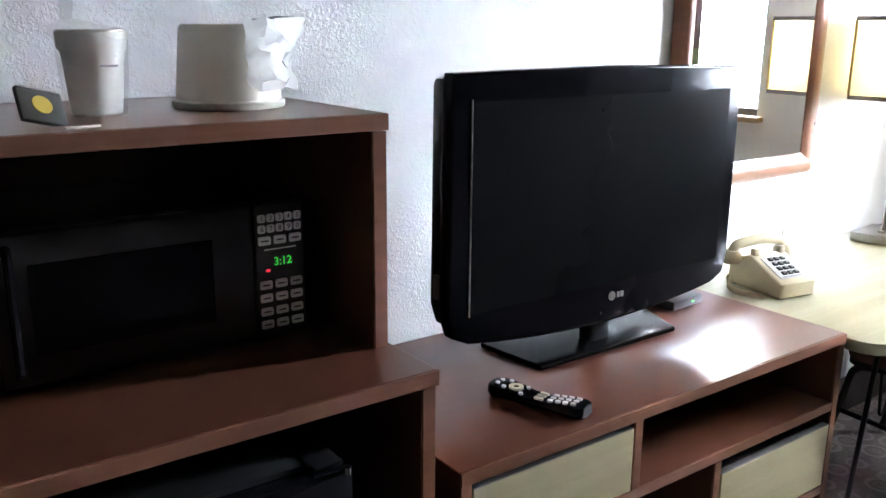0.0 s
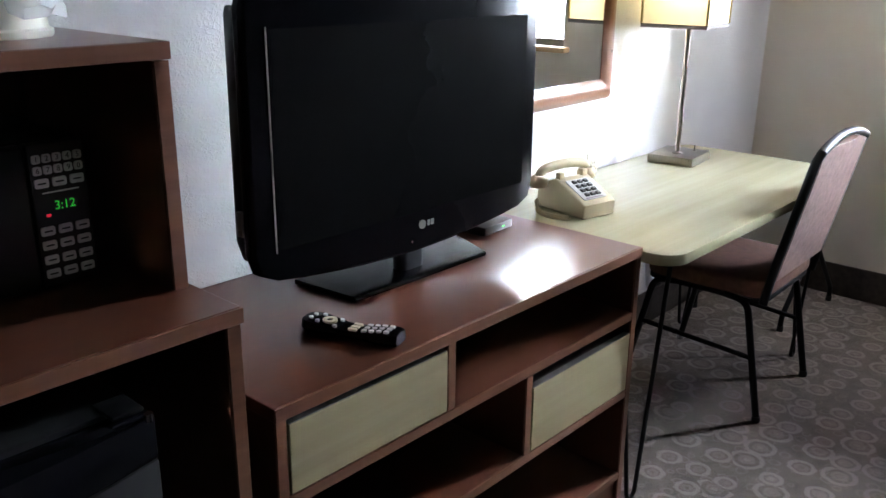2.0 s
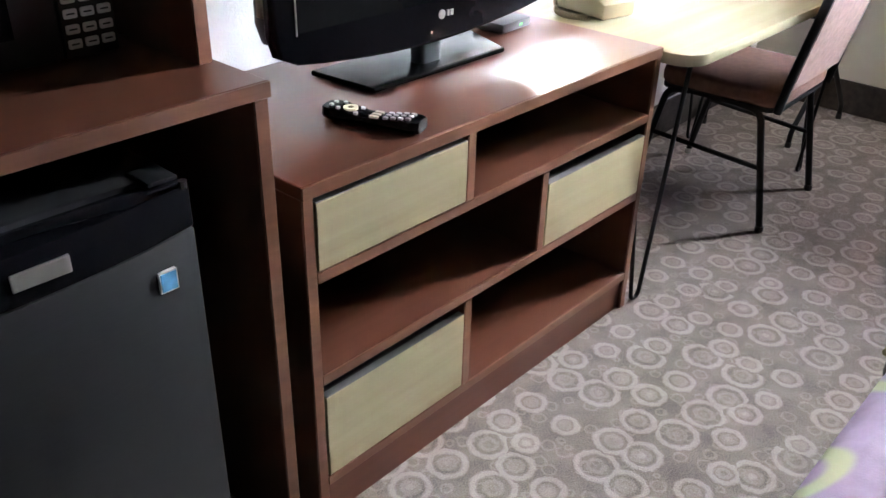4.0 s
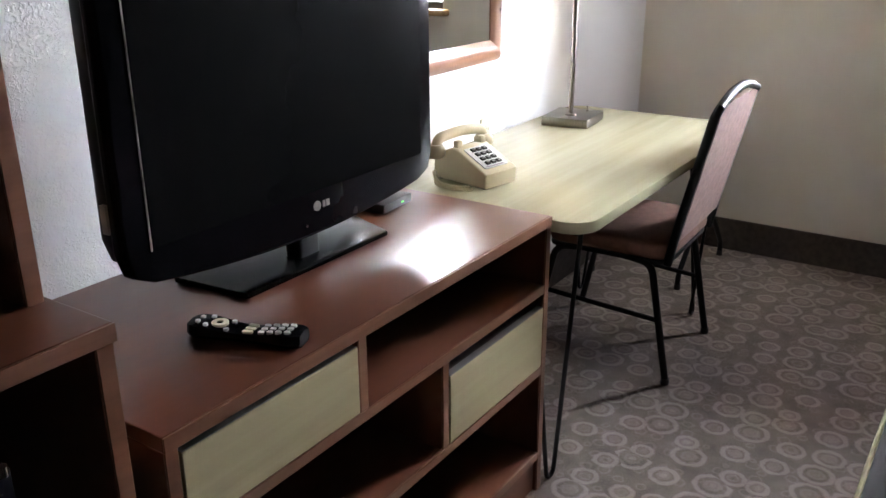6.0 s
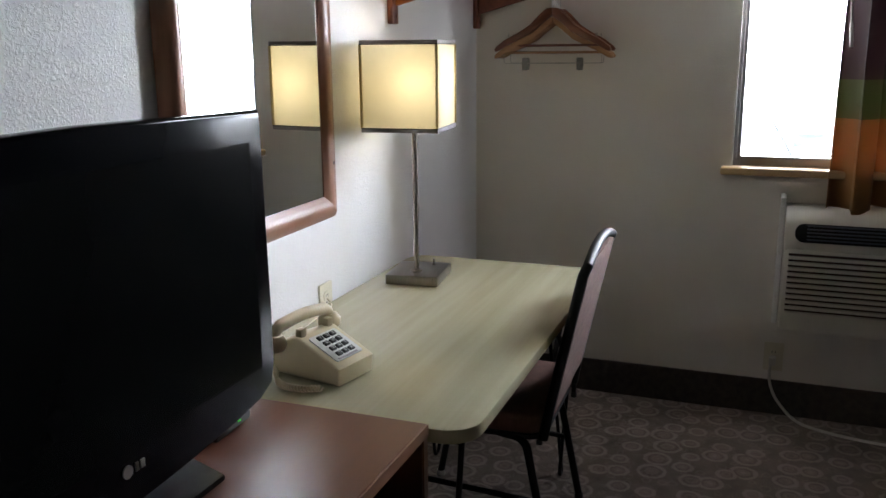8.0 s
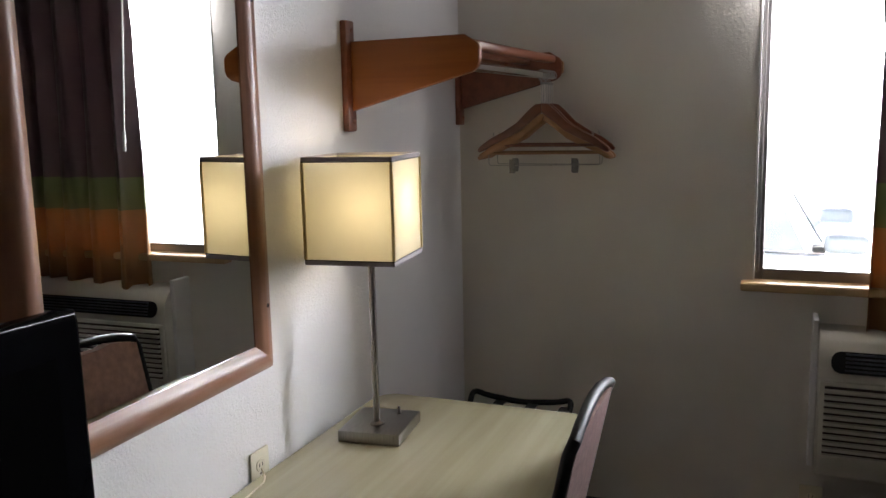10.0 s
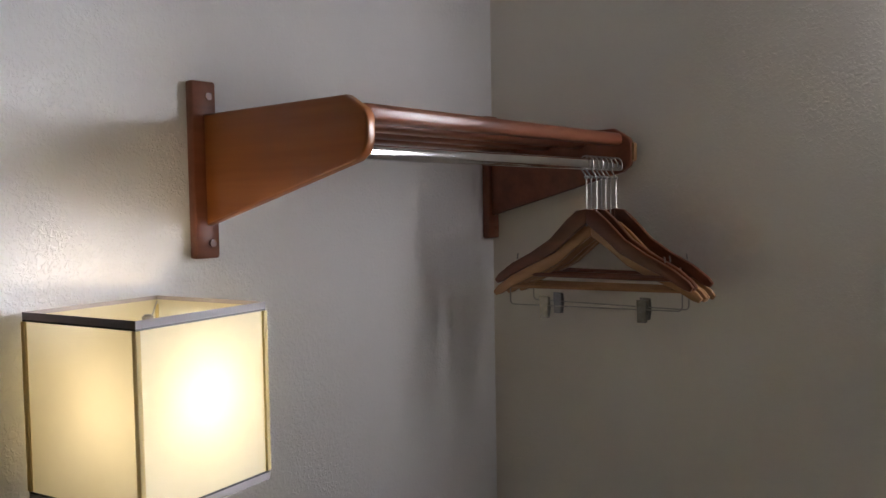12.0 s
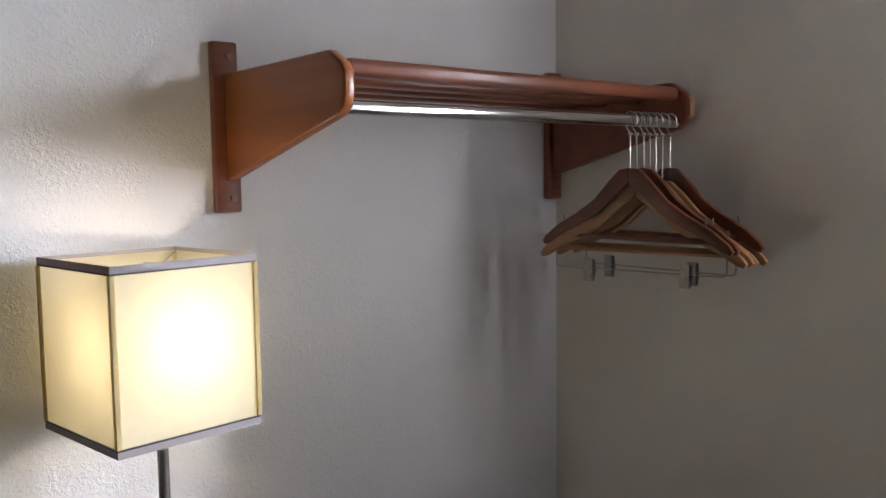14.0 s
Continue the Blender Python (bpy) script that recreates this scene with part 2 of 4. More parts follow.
WALL = plaster("white_knockdown_paint", (0.80, 0.80, 0.80), 0.34)
WALL_TAN = plaster("tan_knockdown_paint", (0.68, 0.62, 0.54), 0.4)
WALL_FAR = plaster("beige_knockdown_paint", (0.79, 0.76, 0.695), 0.2)
CEIL = plaster("ceiling_paint", (0.75, 0.74, 0.71), 0.4)
CARPET = carpet_material()
BASE = mat("dark_carpet_base", (0.060, 0.048, 0.042), 0.9, vary=0.35, scale=40, bump=0.4, bscale=300)
CHERRY = wood("cherry_laminate", (0.108, 0.034, 0.019), (0.131, 0.042, 0.023), 0.28, "x", 1.4, 0.4)
CHERRY_V = wood("cherry_laminate_upright", (0.098, 0.031, 0.018), (0.120, 0.039, 0.022), 0.3, "z", 1.4, 0.4)
CHERRY_EDGE = wood("cherry_edge_band", (0.14, 0.055, 0.030), (0.21, 0.088, 0.048), 0.3)
MAPLE = wood("pale_drawer_laminate", (0.33, 0.27, 0.15), (0.42, 0.355, 0.21), 0.42, "x", 0.6)
DESKTOP = wood("pale_green_desk_laminate", (0.40, 0.37, 0.235), (0.51, 0.475, 0.325), 0.2, "x", 0.45)
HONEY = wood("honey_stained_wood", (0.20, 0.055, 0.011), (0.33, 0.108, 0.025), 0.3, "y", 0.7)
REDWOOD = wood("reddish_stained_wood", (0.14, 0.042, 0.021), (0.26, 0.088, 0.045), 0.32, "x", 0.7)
FRAMEWOOD = wood("mirror_frame_oak", (0.20, 0.085, 0.045), (0.36, 0.17, 0.095), 0.34, "z", 0.8)
FRAMEWOOD_X = wood("mirror_frame_oak_level", (0.20, 0.085, 0.045), (0.36, 0.17, 0.095), 0.34, "x", 0.8)
HANGER_RED = wood("hanger_cherry_wood", (0.10, 0.030, 0.014), (0.19, 0.062, 0.029), 0.3, "y", 1.2)
HANGER_TAN = wood("hanger_natural_wood", (0.32, 0.155, 0.065), (0.45, 0.245, 0.115), 0.32, "y", 1.2)
SILLWOOD = wood("window_sill_wood", (0.48, 0.31, 0.14), (0.62, 0.43, 0.23), 0.28, "y")
# dark brown; on cabinet insides and louvre gaps it carries the shade
DARKIN = mat("dark_brown_and_inside_shade", (0.040, 0.022, 0.017), 0.6, vary=0.3)
BLACK = mat("black_appliance_plastic", (0.013, 0.013, 0.013), 0.34, vary=0.2, bump=0.05, spec=0.35)
GLOSS = mat("piano_black_plastic", (0.005, 0.005, 0.006), 0.16, vary=0.2, spec=0.06)
SCREEN = mat("dark_lcd_panel", (0.004, 0.004, 0.004), 0.22, vary=0.1, spec=0.08)
SATIN = mat("black_powder_coat", (0.008, 0.008, 0.009), 0.5, vary=0.25, bump=0.1, bscale=400, spec=0.25)
STEELGREY = mat("dark_brushed_door_steel", (0.021, 0.021, 0.021), 0.44, 0.3, vary=0.1, scale=20, stretch=(1, 1, 14), bump=0.05)
CHROME = mat("polished_chrome", (0.72, 0.73, 0.75), 0.12, 1.0, vary=0.05)
NICKEL = mat("brushed_nickel", (0.30, 0.28, 0.255), 0.30, 1.0, vary=0.15, scale=30, stretch=(1, 14, 1))
WIRE = mat("steel_wire", (0.42, 0.41, 0.39), 0.3, 1.0)
ALU = mat("window_aluminium", (0.17, 0.16, 0.155), 0.42, 0.6, vary=0.2)
WHITE_TRIM = mat("white_window_reveal", (0.78, 0.78, 0.76), 0.5, vary=0.05)
MAUVE = mat("mauve_chair_fabric", (0.27, 0.155, 0.13), 0.85, vary=0.22, scale=45, bump=0.5, bscale=500)
SEATFAB = mat("brown_mauve_seat_fabric", (0.20, 0.095, 0.068), 0.85, vary=0.2, scale=45, bump=0.5, bscale=500)
BEIGE = mat("beige_phone_plastic", (0.58, 0.49, 0.31), 0.32, vary=0.06, scale=12)
VANE = mat("blue_grey_vent_plastic", (0.075, 0.09, 0.115), 0.4, vary=0.1)
BEIGE_AC = mat("cream_appliance_plastic", (0.70, 0.68, 0.60), 0.42, vary=0.07, scale=6)
IVORY = mat("ivory_plate_plastic", (0.66, 0.62, 0.48), 0.35, vary=0.06)
KEYPLATE = mat("phone_card_grey_white", (0.62, 0.62, 0.60), 0.4, vary=0.1, scale=120)
INK = mat("black_key_plastic", (0.02, 0.02, 0.02), 0.35)
BUTTON = mat("pale_rubber_buttons", (0.58, 0.58, 0.57), 0.45, vary=0.06, scale=80)
BUTTON_Y = mat("cream_remote_buttons", (0.62, 0.56, 0.38), 0.45, vary=0.1)
SILVER = mat("silver_badge", (0.55, 0.53, 0.48), 0.3, 0.8, vary=0.1)
FOAM = mat("white_foam_cup", (0.74, 0.71, 0.62), 0.6, vary=0.05, scale=60, bump=0.15, bscale=350)
BUCKET = mat("white_plastic_bucket", (0.72, 0.69, 0.60), 0.4, vary=0.04)
BAG = clear("thin_plastic_bag", 0.18, (0.85, 0.86, 0.88), 0.5)
WRAP = clear("clear_cup_wrapper", 0.12, (0.9, 0.9, 0.92), 0.86)
SACHET = mat("dark_tea_sachet", (0.035, 0.033, 0.03), 0.4, vary=0.3, scale=60)
YELLOW = mat("yellow_print", (0.62, 0.42, 0.05), 0.5)
PAPER = mat("white_paper", (0.75, 0.74, 0.70), 0.7)
STICKER = mat("blue_sticker_print", (0.10, 0.36, 0.66), 0.4, vary=0.15, scale=90)
SHADE = shade_material("cream_lamp_fabric", (0.72, 0.675, 0.50), 0.5)
SHADE_TRIM = shade_material("grey_shade_ribbon", (0.34, 0.31, 0.32), 0.10)
SHADE_EDGE = shade_material("ochre_shade_piping", (0.66, 0.54, 0.26), 0.35)
GREEN_LED = glow("green_display_segments", (0.05, 0.9, 0.06), 0.03)
RED_LED = glow("red_indicator", (1.0, 0.03, 0.06), 0.06)
MIRROR = mat("silvered_mirror", (0.86, 0.88, 0.88), 0.02, 1.0, vary=0.0)
MIRROR.node_tree.nodes["Map Range"].inputs["To Min"].default_value = 0.0
MIRROR.node_tree.nodes["Map Range"].inputs["To Max"].default_value = 0.01
GLASS = clear("window_glass", 0.02, (1, 1, 1), 0.94)
CURTAIN = curtain_material()
SPREAD = spread_material()
BEDBASE = mat("dark_brown_bed_skirt", (0.022, 0.015, 0.013), 0.9, vary=0.2, scale=30)
OLIVE = mat("olive_bed_edging", (0.16, 0.13, 0.05), 0.8, vary=0.2, scale=60)
CONCRETE = mat("pale_concrete", (0.66, 0.65, 0.62), 0.9, vary=0.15, scale=1.5, bump=0.3, bscale=60)
STUCCO = mat("exterior_stucco", (0.5, 0.46, 0.4), 0.9, vary=0.1)
CARPAINT = mat("silver_car_paint", (0.88, 0.88, 0.89), 0.3, 0.0, vary=0.04)
# on the car's glass this grey-blue base paints in the reflected sky
CARGLASS = mat("grey_car_glass_sky_tint", (0.22, 0.26, 0.28), 0.05, vary=0.1)
RUBBER = mat("black_tyre_rubber", (0.02, 0.02, 0.02), 0.8)
CORD = mat("white_power_cord", (0.60, 0.58, 0.52), 0.45)

# ---- building helpers ----
ORIGIN = {}


def thing(name, at, rz=0.0, label="", category="", group="", local=False):
    """An Empty at a thing's base. Parts are given in world metres, or about the base if local."""
    ob = new(name)
    ob.empty_display_size = 0.05
    ob.location, ob.rotation_euler = at, (0, 0, radians(rz))
    ORIGIN[ob.name] = Vector((0, 0, 0)) if local else Vector(at)
    return tagged(ob, label, category, group)


def part(name, bm, material, parent=None, label="", smooth=False):
    """Links a bmesh as one mesh object, under a thing or a part."""
    org = ORIGIN[parent.name] if parent else Vector((0, 0, 0))
    if org.length:
        bmesh.ops.translate(bm, verts=bm.verts, vec=-org)
    bmesh.ops.recalc_face_normals(bm, faces=bm.faces)
    me = bpy.data.meshes.new(name)
    bm.to_mesh(me)
    bm.free()
    me.materials.append(material)
    if smooth:
        me.polygons.foreach_set("use_smooth", [True] * len(me.polygons))
        me.set_sharp_from_angle(angle=radians(40))
    ob = new(name, me)
    if parent:
        ob.parent = parent
        ORIGIN[ob.name] = org
    if label:
        ob["label"] = label
    return ob


def setting(name, bm, material, label, smooth=False):
    return tagged(part(name, bm, material, None, label, smooth), "", "", "", "structure")


def box(x0, x1, y0, y1, z0, z1, r=0.0, bm=None, seg=2):
    """A block between two corners, its edges rounded by r."""
    bm = bm or bmesh.new()
    m = Matrix.Translation(((x0 + x1) / 2, (y0 + y1) / 2, (z0 + z1) / 2)) @ Matrix.Diagonal((abs(x1 - x0), abs(y1 - y0), abs(z1 - z0), 1))
    vs = bmesh.ops.create_cube(bm, size=1, matrix=m)["verts"]
    if r:
        es = list({e for v in vs for e in v.link_edges})
        bmesh.ops.bevel(bm, geom=es, offset=r, segments=seg, affect="EDGES", profile=0.5)
    return bm


def prism(points, axis, a, b, r=0.0, bm=None, seg=2):
    """A flat outline pushed from a to b along an axis; outline in the two other axes, in x, y, z order."""
    bm = bm or bmesh.new()
    def place(p, q, d):
        return {"x": (d, p, q), "y": (p, d, q), "z": (p, q, d)}[axis]
    lo = [bm.verts.new(place(p, q, a)) for p, q in points]
    hi = [bm.verts.new(place(p, q, b)) for p, q in points]
    faces = [bm.faces.new(lo), bm.faces.new(hi[::-1])]
    k = len(points)
    for i in range(k):
        faces.append(bm.faces.new((lo[i], hi[i], hi[(i + 1) % k], lo[(i + 1) % k])))
    bmesh.ops.recalc_face_normals(bm, faces=faces)
    if r:
        es = [e for f in faces[:2] for e in f.edges]
        bmesh.ops.bevel(bm, geom=es, offset=r, segments=seg, affect="EDGES", profile=0.5)
    return bm


def lathe(profile, at=(0, 0, 0), steps=32, bm=None, axis="z", cap=True):
    """A turned body from (radius, height) pairs."""
    bm = bm or bmesh.new()
    rings = []
    for rad, h in profile:
        ring = []
        for i in range(steps):
            a = 2 * math.pi * i / steps
            u, v = rad * math.cos(a), rad * math.sin(a)
            p = {"z": (u, v, h), "x": (h, u, v), "y": (u, h, v)}[axis]
            ring.append(bm.verts.new((p[0] + at[0], p[1] + at[1], p[2] + at[2])))
        rings.append(ring)
    for r0, r1 in zip(rings, rings[1:]):
        for i in range(steps):
            bm.faces.new((r0[i], r0[(i + 1) % steps], r1[(i + 1) % steps], r1[i]))
    if cap:
        bm.faces.new(rings[0][::-1])
        bm.faces.new(rings[-1])
    return bm


def tube(path, rad, steps=10, bm=None, flat=1.0):
    """A round bar along a line of points."""
    bm = bm or bmesh.new()
    pts = [Vector(p) for p in path]
    rings, up = [], None
    for i, p in enumerate(pts):
        d = (pts[min(i + 1, len(pts) - 1)] - pts[max(i - 1, 0)]).normalized()
        if up is None:
            up = Vector((0, 0, 1)) if abs(d.z) < 0.9 else Vector((0, 1, 0))
        side = d.cross(up).normalized()
        up = side.cross(d).normalized()
        rings.append([bm.verts.new(p + rad * (math.cos(2 * math.pi * k / steps) * side + flat * math.sin(2 * math.pi * k / steps) * up)) for k in range(steps)])
    for r0, r1 in zip(rings, rings[1:]):
        for i in range(steps):
            bm.faces.new((r0[i], r0[(i + 1) % steps], r1[(i + 1) % steps], r1[i]))
    bm.faces.new(rings[0][::-1])
    bm.faces.new(rings[-1])
    return bm


def bend(corners, rad, n=6):
    """A polyline whose inner corners are rounded."""
    pts = [Vector(c) for c in corners]
    out = [pts[0]]
    for a, b, c in zip(pts, pts[1:], pts[2:]):
        r = min(rad, (a - b).length * 0.49, (c - b).length * 0.49)
        p, q = b + (a - b).normalized() * r, b + (c - b).normalized() * r
        for i in range(n + 1):
            t = i / n
            out.append(p * (1 - t) ** 2 + b * 2 * t * (1 - t) + q * t * t)
    out.append(pts[-1])
    return out


def round_rect(x0, x1, y0, y1, r, n=5):
    out = []
    for cx, cy, a0 in ((x1 - r, y1 - r, 0), (x0 + r, y1 - r, 90), (x0 + r, y0 + r, 180), (x1 - r, y0 + r, 270)):
        for i in range(n + 1):
            a = radians(a0 + 90 * i / n)
            out.append((cx + r * math.cos(a), cy + r * math.sin(a)))
    return out


def letters(text, size, m, depth=0.0004):
    """The outline of some characters as a bmesh, laid by the pose m."""
    cu = bpy.data.curves.new("text", "FONT")
    cu.body, cu.size, cu.extrude, cu.align_x, cu.align_y = text, size, depth, "CENTER", "CENTER"
    cu.resolution_u = 3
    ob = bpy.data.objects.new("text", cu)
    me = bpy.data.meshes.new_from_object(ob)
    bm = bmesh.new()
    bm.from_mesh(me)
    bpy.data.objects.remove(ob)
    bpy.data.meshes.remove(me)
    bmesh.ops.transform(bm, matrix=m, verts=bm.verts)
    return bm


WALL_Y, FAR_X, TOP = 1.722, 4.14, 2.44
BACK_X, SIDE_Y = -1.9, -2.6

# ---- room shell ----
setting("floor", box(BACK_X, FAR_X + 0.15, SIDE_Y, WALL_Y + 0.15, -0.12, 0.0), CARPET, "taupe carpet with a pattern of pale rings")
setting("wall_north", box(BACK_X - 0.15, FAR_X + 0.15, WALL_Y, WALL_Y + 0.15, -0.12, TOP), WALL, "white wall with knockdown plaster texture")
WY0, WY1, WZ0, WZ1 = -0.90, 0.70, 0.977, 2.10
bm = box(FAR_X, FAR_X + 0.09, SIDE_Y, WY0, -0.62, TOP)
box(FAR_X, FAR_X + 0.09, WY1, WALL_Y, -0.62, TOP, bm=bm)
box(FAR_X, FAR_X + 0.09, WY0, WY1, -0.62, WZ0, bm=bm)
box(FAR_X, FAR_X + 0.09, WY0, WY1, WZ1, TOP, bm=bm)
setting("wall_east", bm, WALL_FAR, "beige plaster wall with a window opening")
# unseen walls; their tan is set to limit the bounce light
setting("wall_south", box(BACK_X - 0.15, FAR_X + 0.15, SIDE_Y - 0.15, SIDE_Y, -0.12, TOP), WALL_TAN, "plain tan plaster wall, unseen, toned for bounce light")
setting("wall_west", box(BACK_X - 0.15, BACK_X, SIDE_Y, WALL_Y, -0.12, TOP), WALL_TAN, "plain tan plaster wall, unseen, toned for bounce light")
setting("ceiling", box(BACK_X - 0.15, FAR_X + 0.15, SIDE_Y - 0.15, WALL_Y + 0.15, TOP, TOP + 0.12), CEIL, "plain white textured ceiling")
setting("baseboard", box(FAR_X - 0.012, FAR_X, SIDE_Y, WALL_Y - 0.012, 0.0, 0.142, 0.003), BASE, "dark carpet baseboard along the beige wall")
setting("baseboard", box(BACK_X, FAR_X - 0.012, WALL_Y - 0.012, WALL_Y, 0.0, 0.142, 0.003), BASE, "dark carpet baseboard along the white wall")

# ---- window ----
win = tagged(thing("window_1", (FAR_X + 0.08, (WY0 + WY1) / 2, WZ0), 0, "aluminium sliding window with a pale wooden sill"), "", "", "", "structure")
fr = part("window_frame", box(FAR_X + 0.030, FAR_X + 0.075, WY1 - 0.032, WY1 - 0.002, WZ0 + 0.002, WZ1 - 0.002, 0.003), ALU, win)
for a, b, c, d in ((WY0 + 0.002, WY0 + 0.032, WZ0 + 0.002, WZ1 - 0.002), (WY0 + 0.032, WY1 - 0.032, WZ0 + 0.002, WZ0 + 0.04), (WY0 + 0.032, WY1 - 0.032, WZ1 - 0.04, WZ1 - 0.002), (-0.32, -0.285, WZ0 + 0.04, WZ1 - 0.04)):
    part("window_frame", box(FAR_X + 0.030, FAR_X + 0.075, a, b, c, d, 0.003), ALU, win)
part("track", box(FAR_X + 0.018, FAR_X + 0.029, WY1 - 0.02, WY1 - 0.008, WZ0 + 0.03, WZ1 - 0.01, 0.002), ALU, win, "grey weather strip in the frame")
for a, b in ((-0.285, WY1 - 0.032), (WY0 + 0.032, -0.32)):
    g = part("pane", box(FAR_X + 0.050, FAR_X + 0.029, a, b, WZ0 + 0.04, WZ1 - 0.04), GLASS, win, "clear glass pane")
    g.visible_shadow = False
part("window_sill", box(FAR_X - 0.055, FAR_X + 0.029, WY0 + 0.002, WY1 - 0.002, WZ0 - 0.022 + 0.024, WZ0 + 0.004, 0.0), SILLWOOD, win)
part("sill_nosing", box(FAR_X - 0.058, FAR_X - 0.001, WY0 - 0.03, WY1 + 0.034, WZ0 - 0.024, WZ0 + 0.006, 0.008, seg=3), SILLWOOD, win, "rounded pale wooden sill edge", True)
part("reveal", box(FAR_X - 0.002, FAR_X + 0.029, WY1 - 0.006, WY1 - 0.0005, WZ0 + 0.006, WZ1 - 0.006), WHITE_TRIM, win, "white painted reveal")
part("reveal", box(FAR_X - 0.002, FAR_X + 0.029, WY0 + 0.002, WY1 - 0.008, WZ1 - 0.006, WZ1 - 0.0005), WHITE_TRIM, win, "white painted reveal")

# curtain
def curtain():
    ob = thing("curtain", (FAR_X - 0.075, -0.3, 0.86), 0, "satin curtain in plum, green and orange bands", "curtain")
    bm = bmesh.new()
    y_in, y_out, cols, rows = 0.345, -0.94, 145, 14
    grid = []
    for j in range(rows + 1):
        z = 0.862 + (2.2 - 0.862) * j / rows
        line = []
        for i in range(cols + 1):
            u = i / cols
            amp = 0.022 + 0.018 * (1 - j / rows)
            x = FAR_X - 0.075 + amp * math.sin(u * 62 + 0.6 * math.sin(u * 17) + 0.12 * j) + 0.006 * noise.noise((u * 30, j * 0.5, 0))
            y = y_in + (y_out - y_in) * u + 0.01 * math.sin(u * 120) + (0.012 * (1 - j / rows) if i < 6 else 0)
            zz = z + (0.018 * noise.noise((u * 9, 3.1, 0)) - (0.028 if u < 0.11 else 0)) * (1 - j / rows)
            line.append(bm.verts.new((x, y, zz)))
        grid.append(line)
    for j in range(rows):
        for i in range(cols):
            bm.faces.new((grid[j][i], grid[j][i + 1], grid[j + 1][i + 1], grid[j + 1][i]))
    # keep world height in the colour bands
    c = part("cloth", bm, CURTAIN, None, "", True)
    c.modifiers.new("thick", "SOLIDIFY").thickness = 0.002
    c.parent = ob
    c.matrix_parent_inverse = Matrix.Translation(ob.location).inverted()
    ORIGIN[c.name] = Vector((0, 0, 0))
    part("rod", lathe([(0.012, -1.4), (0.012, 0.78)], (FAR_X - 0.075, 0, 2.2), 12, axis="y"), NICKEL, ob, "metal curtain rod", True)
    part("wand", tube([(FAR_X - 0.125, 0.385, 2.16), (FAR_X - 0.125, 0.36, 1.8), (FAR_X - 0.125, 0.335, 1.50)], 0.0035, 8), PAPER, ob, "thin white draw wand", True)
    part("grip", tube([(FAR_X - 0.125, 0.335, 1.50), (FAR_X - 0.125, 0.330, 1.42)], 0.0065, 8), PAPER, ob, "white wand grip", True)
curtain()

# ---- wall air conditioner ----
def air_conditioner():
    y0, y1 = -0.58, 0.50
    ob = thing("air_conditioner", (4.06, (y0 + y1) / 2, 0.40), 0, "cream through-wall air conditioner with louvred front", "air conditioner")
    xw = FAR_X - 0.001
    part("body", prism([(xw, 0.405), (xw, 0.865), (4.06, 0.862), (4.02, 0.845), (3.995, 0.81), (3.984, 0.745), (3.984, 0.70), (3.992, 0.415), (4.0, 0.405)], "y", y0, y1, 0.006), BEIGE_AC, ob, "", True)
    part("grille_panel", box(3.972, 3.99, y0 + 0.02, y1 - 0.004, 0.418, 0.722, 0.007), BEIGE_AC, ob, "", True)
    # dark sheet on the panel paints the shade between the louvres
    part("recess", box(3.9695, 3.974, y0 + 0.04, y1 - 0.02, 0.478, 0.708), DARKIN, ob, "dark sheet standing in for shade between louvres")
    for i in range(11):
        z = 0.482 + i * 0.0208
        bm = prism([(3.9735, z), (3.9615, z - 0.002), (3.9600, z + 0.007), (3.9735, z + 0.0105)], "y", y0 + 0.04, y1 - 0.02)
        part("louvre", bm, BEIGE_AC, ob)
    vent = part("vent_panel", prism(round_rect(y0 + 0.05, y1 - 0.035, -0.034, 0.034, 0.03), "x", -0.006, 0.002, 0.002), SATIN, None, "dark blue-grey outlet panel", True)
    vent.matrix_basis = pose(3.9855, 0, 0.782, 0, 12, 0)
    vent.parent = ob
    vent.matrix_parent_inverse = Matrix.Translation(ob.location).inverted()
    for i in range(5):
        s = part("vane", box(-0.012, -0.005, y0 + 0.09, y1 - 0.075, -0.026 + i * 0.0125, -0.0205 + i * 0.0125, 0.0012), VANE, None)
        s.parent = ob
        s.matrix_basis = pose(3.9855, 0, 0.782, 0, 12, 0)
        s.matrix_parent_inverse = Matrix.Translation(ob.location).inverted()
    part("badge", box(3.966, 3.9725, 0.0, 0.05, 0.712, 0.719, 0.001), SILVER, ob, "small plain badge")
    part("sleeve", box(4.03, xw, y1 + 0.0015, y1 + 0.02, 0.42, 0.90, 0.004), WHITE_TRIM, ob, "pale wall sleeve and caulk")
    ob.location.z -= 0.014
    ob.location.y -= 0.008
air_conditioner()


def wall_outlet(name, at, axis, label):
    ob = thing(name, at, 0 if axis == "y" else -90, label, "power outlet", local=True)
    part("plate", prism(round_rect(-0.036, 0.036, -0.057, 0.057, 0.004), "y", -0.006, 0.0, 0.0015), IVORY, ob, "", True)
    for z in (-0.02, 0.02):
        s = part("socket", prism(round_rect(-0.016, 0.016, z - 0.014, z + 0.014, 0.011), "y", -0.0078, -0.005, 0.0005), IVORY, ob)
        for dx in (-0.006, 0.006):
            part("slot", box(dx - 0.0011, dx + 0.0011, -0.0083, -0.0070, z - 0.003, z + 0.006), INK, s)
    part("screw", lathe([(0.003, -0.007), (0.003, -0.0055)], (0, 0, 0), 10, axis="y"), NICKEL, ob)
    return ob


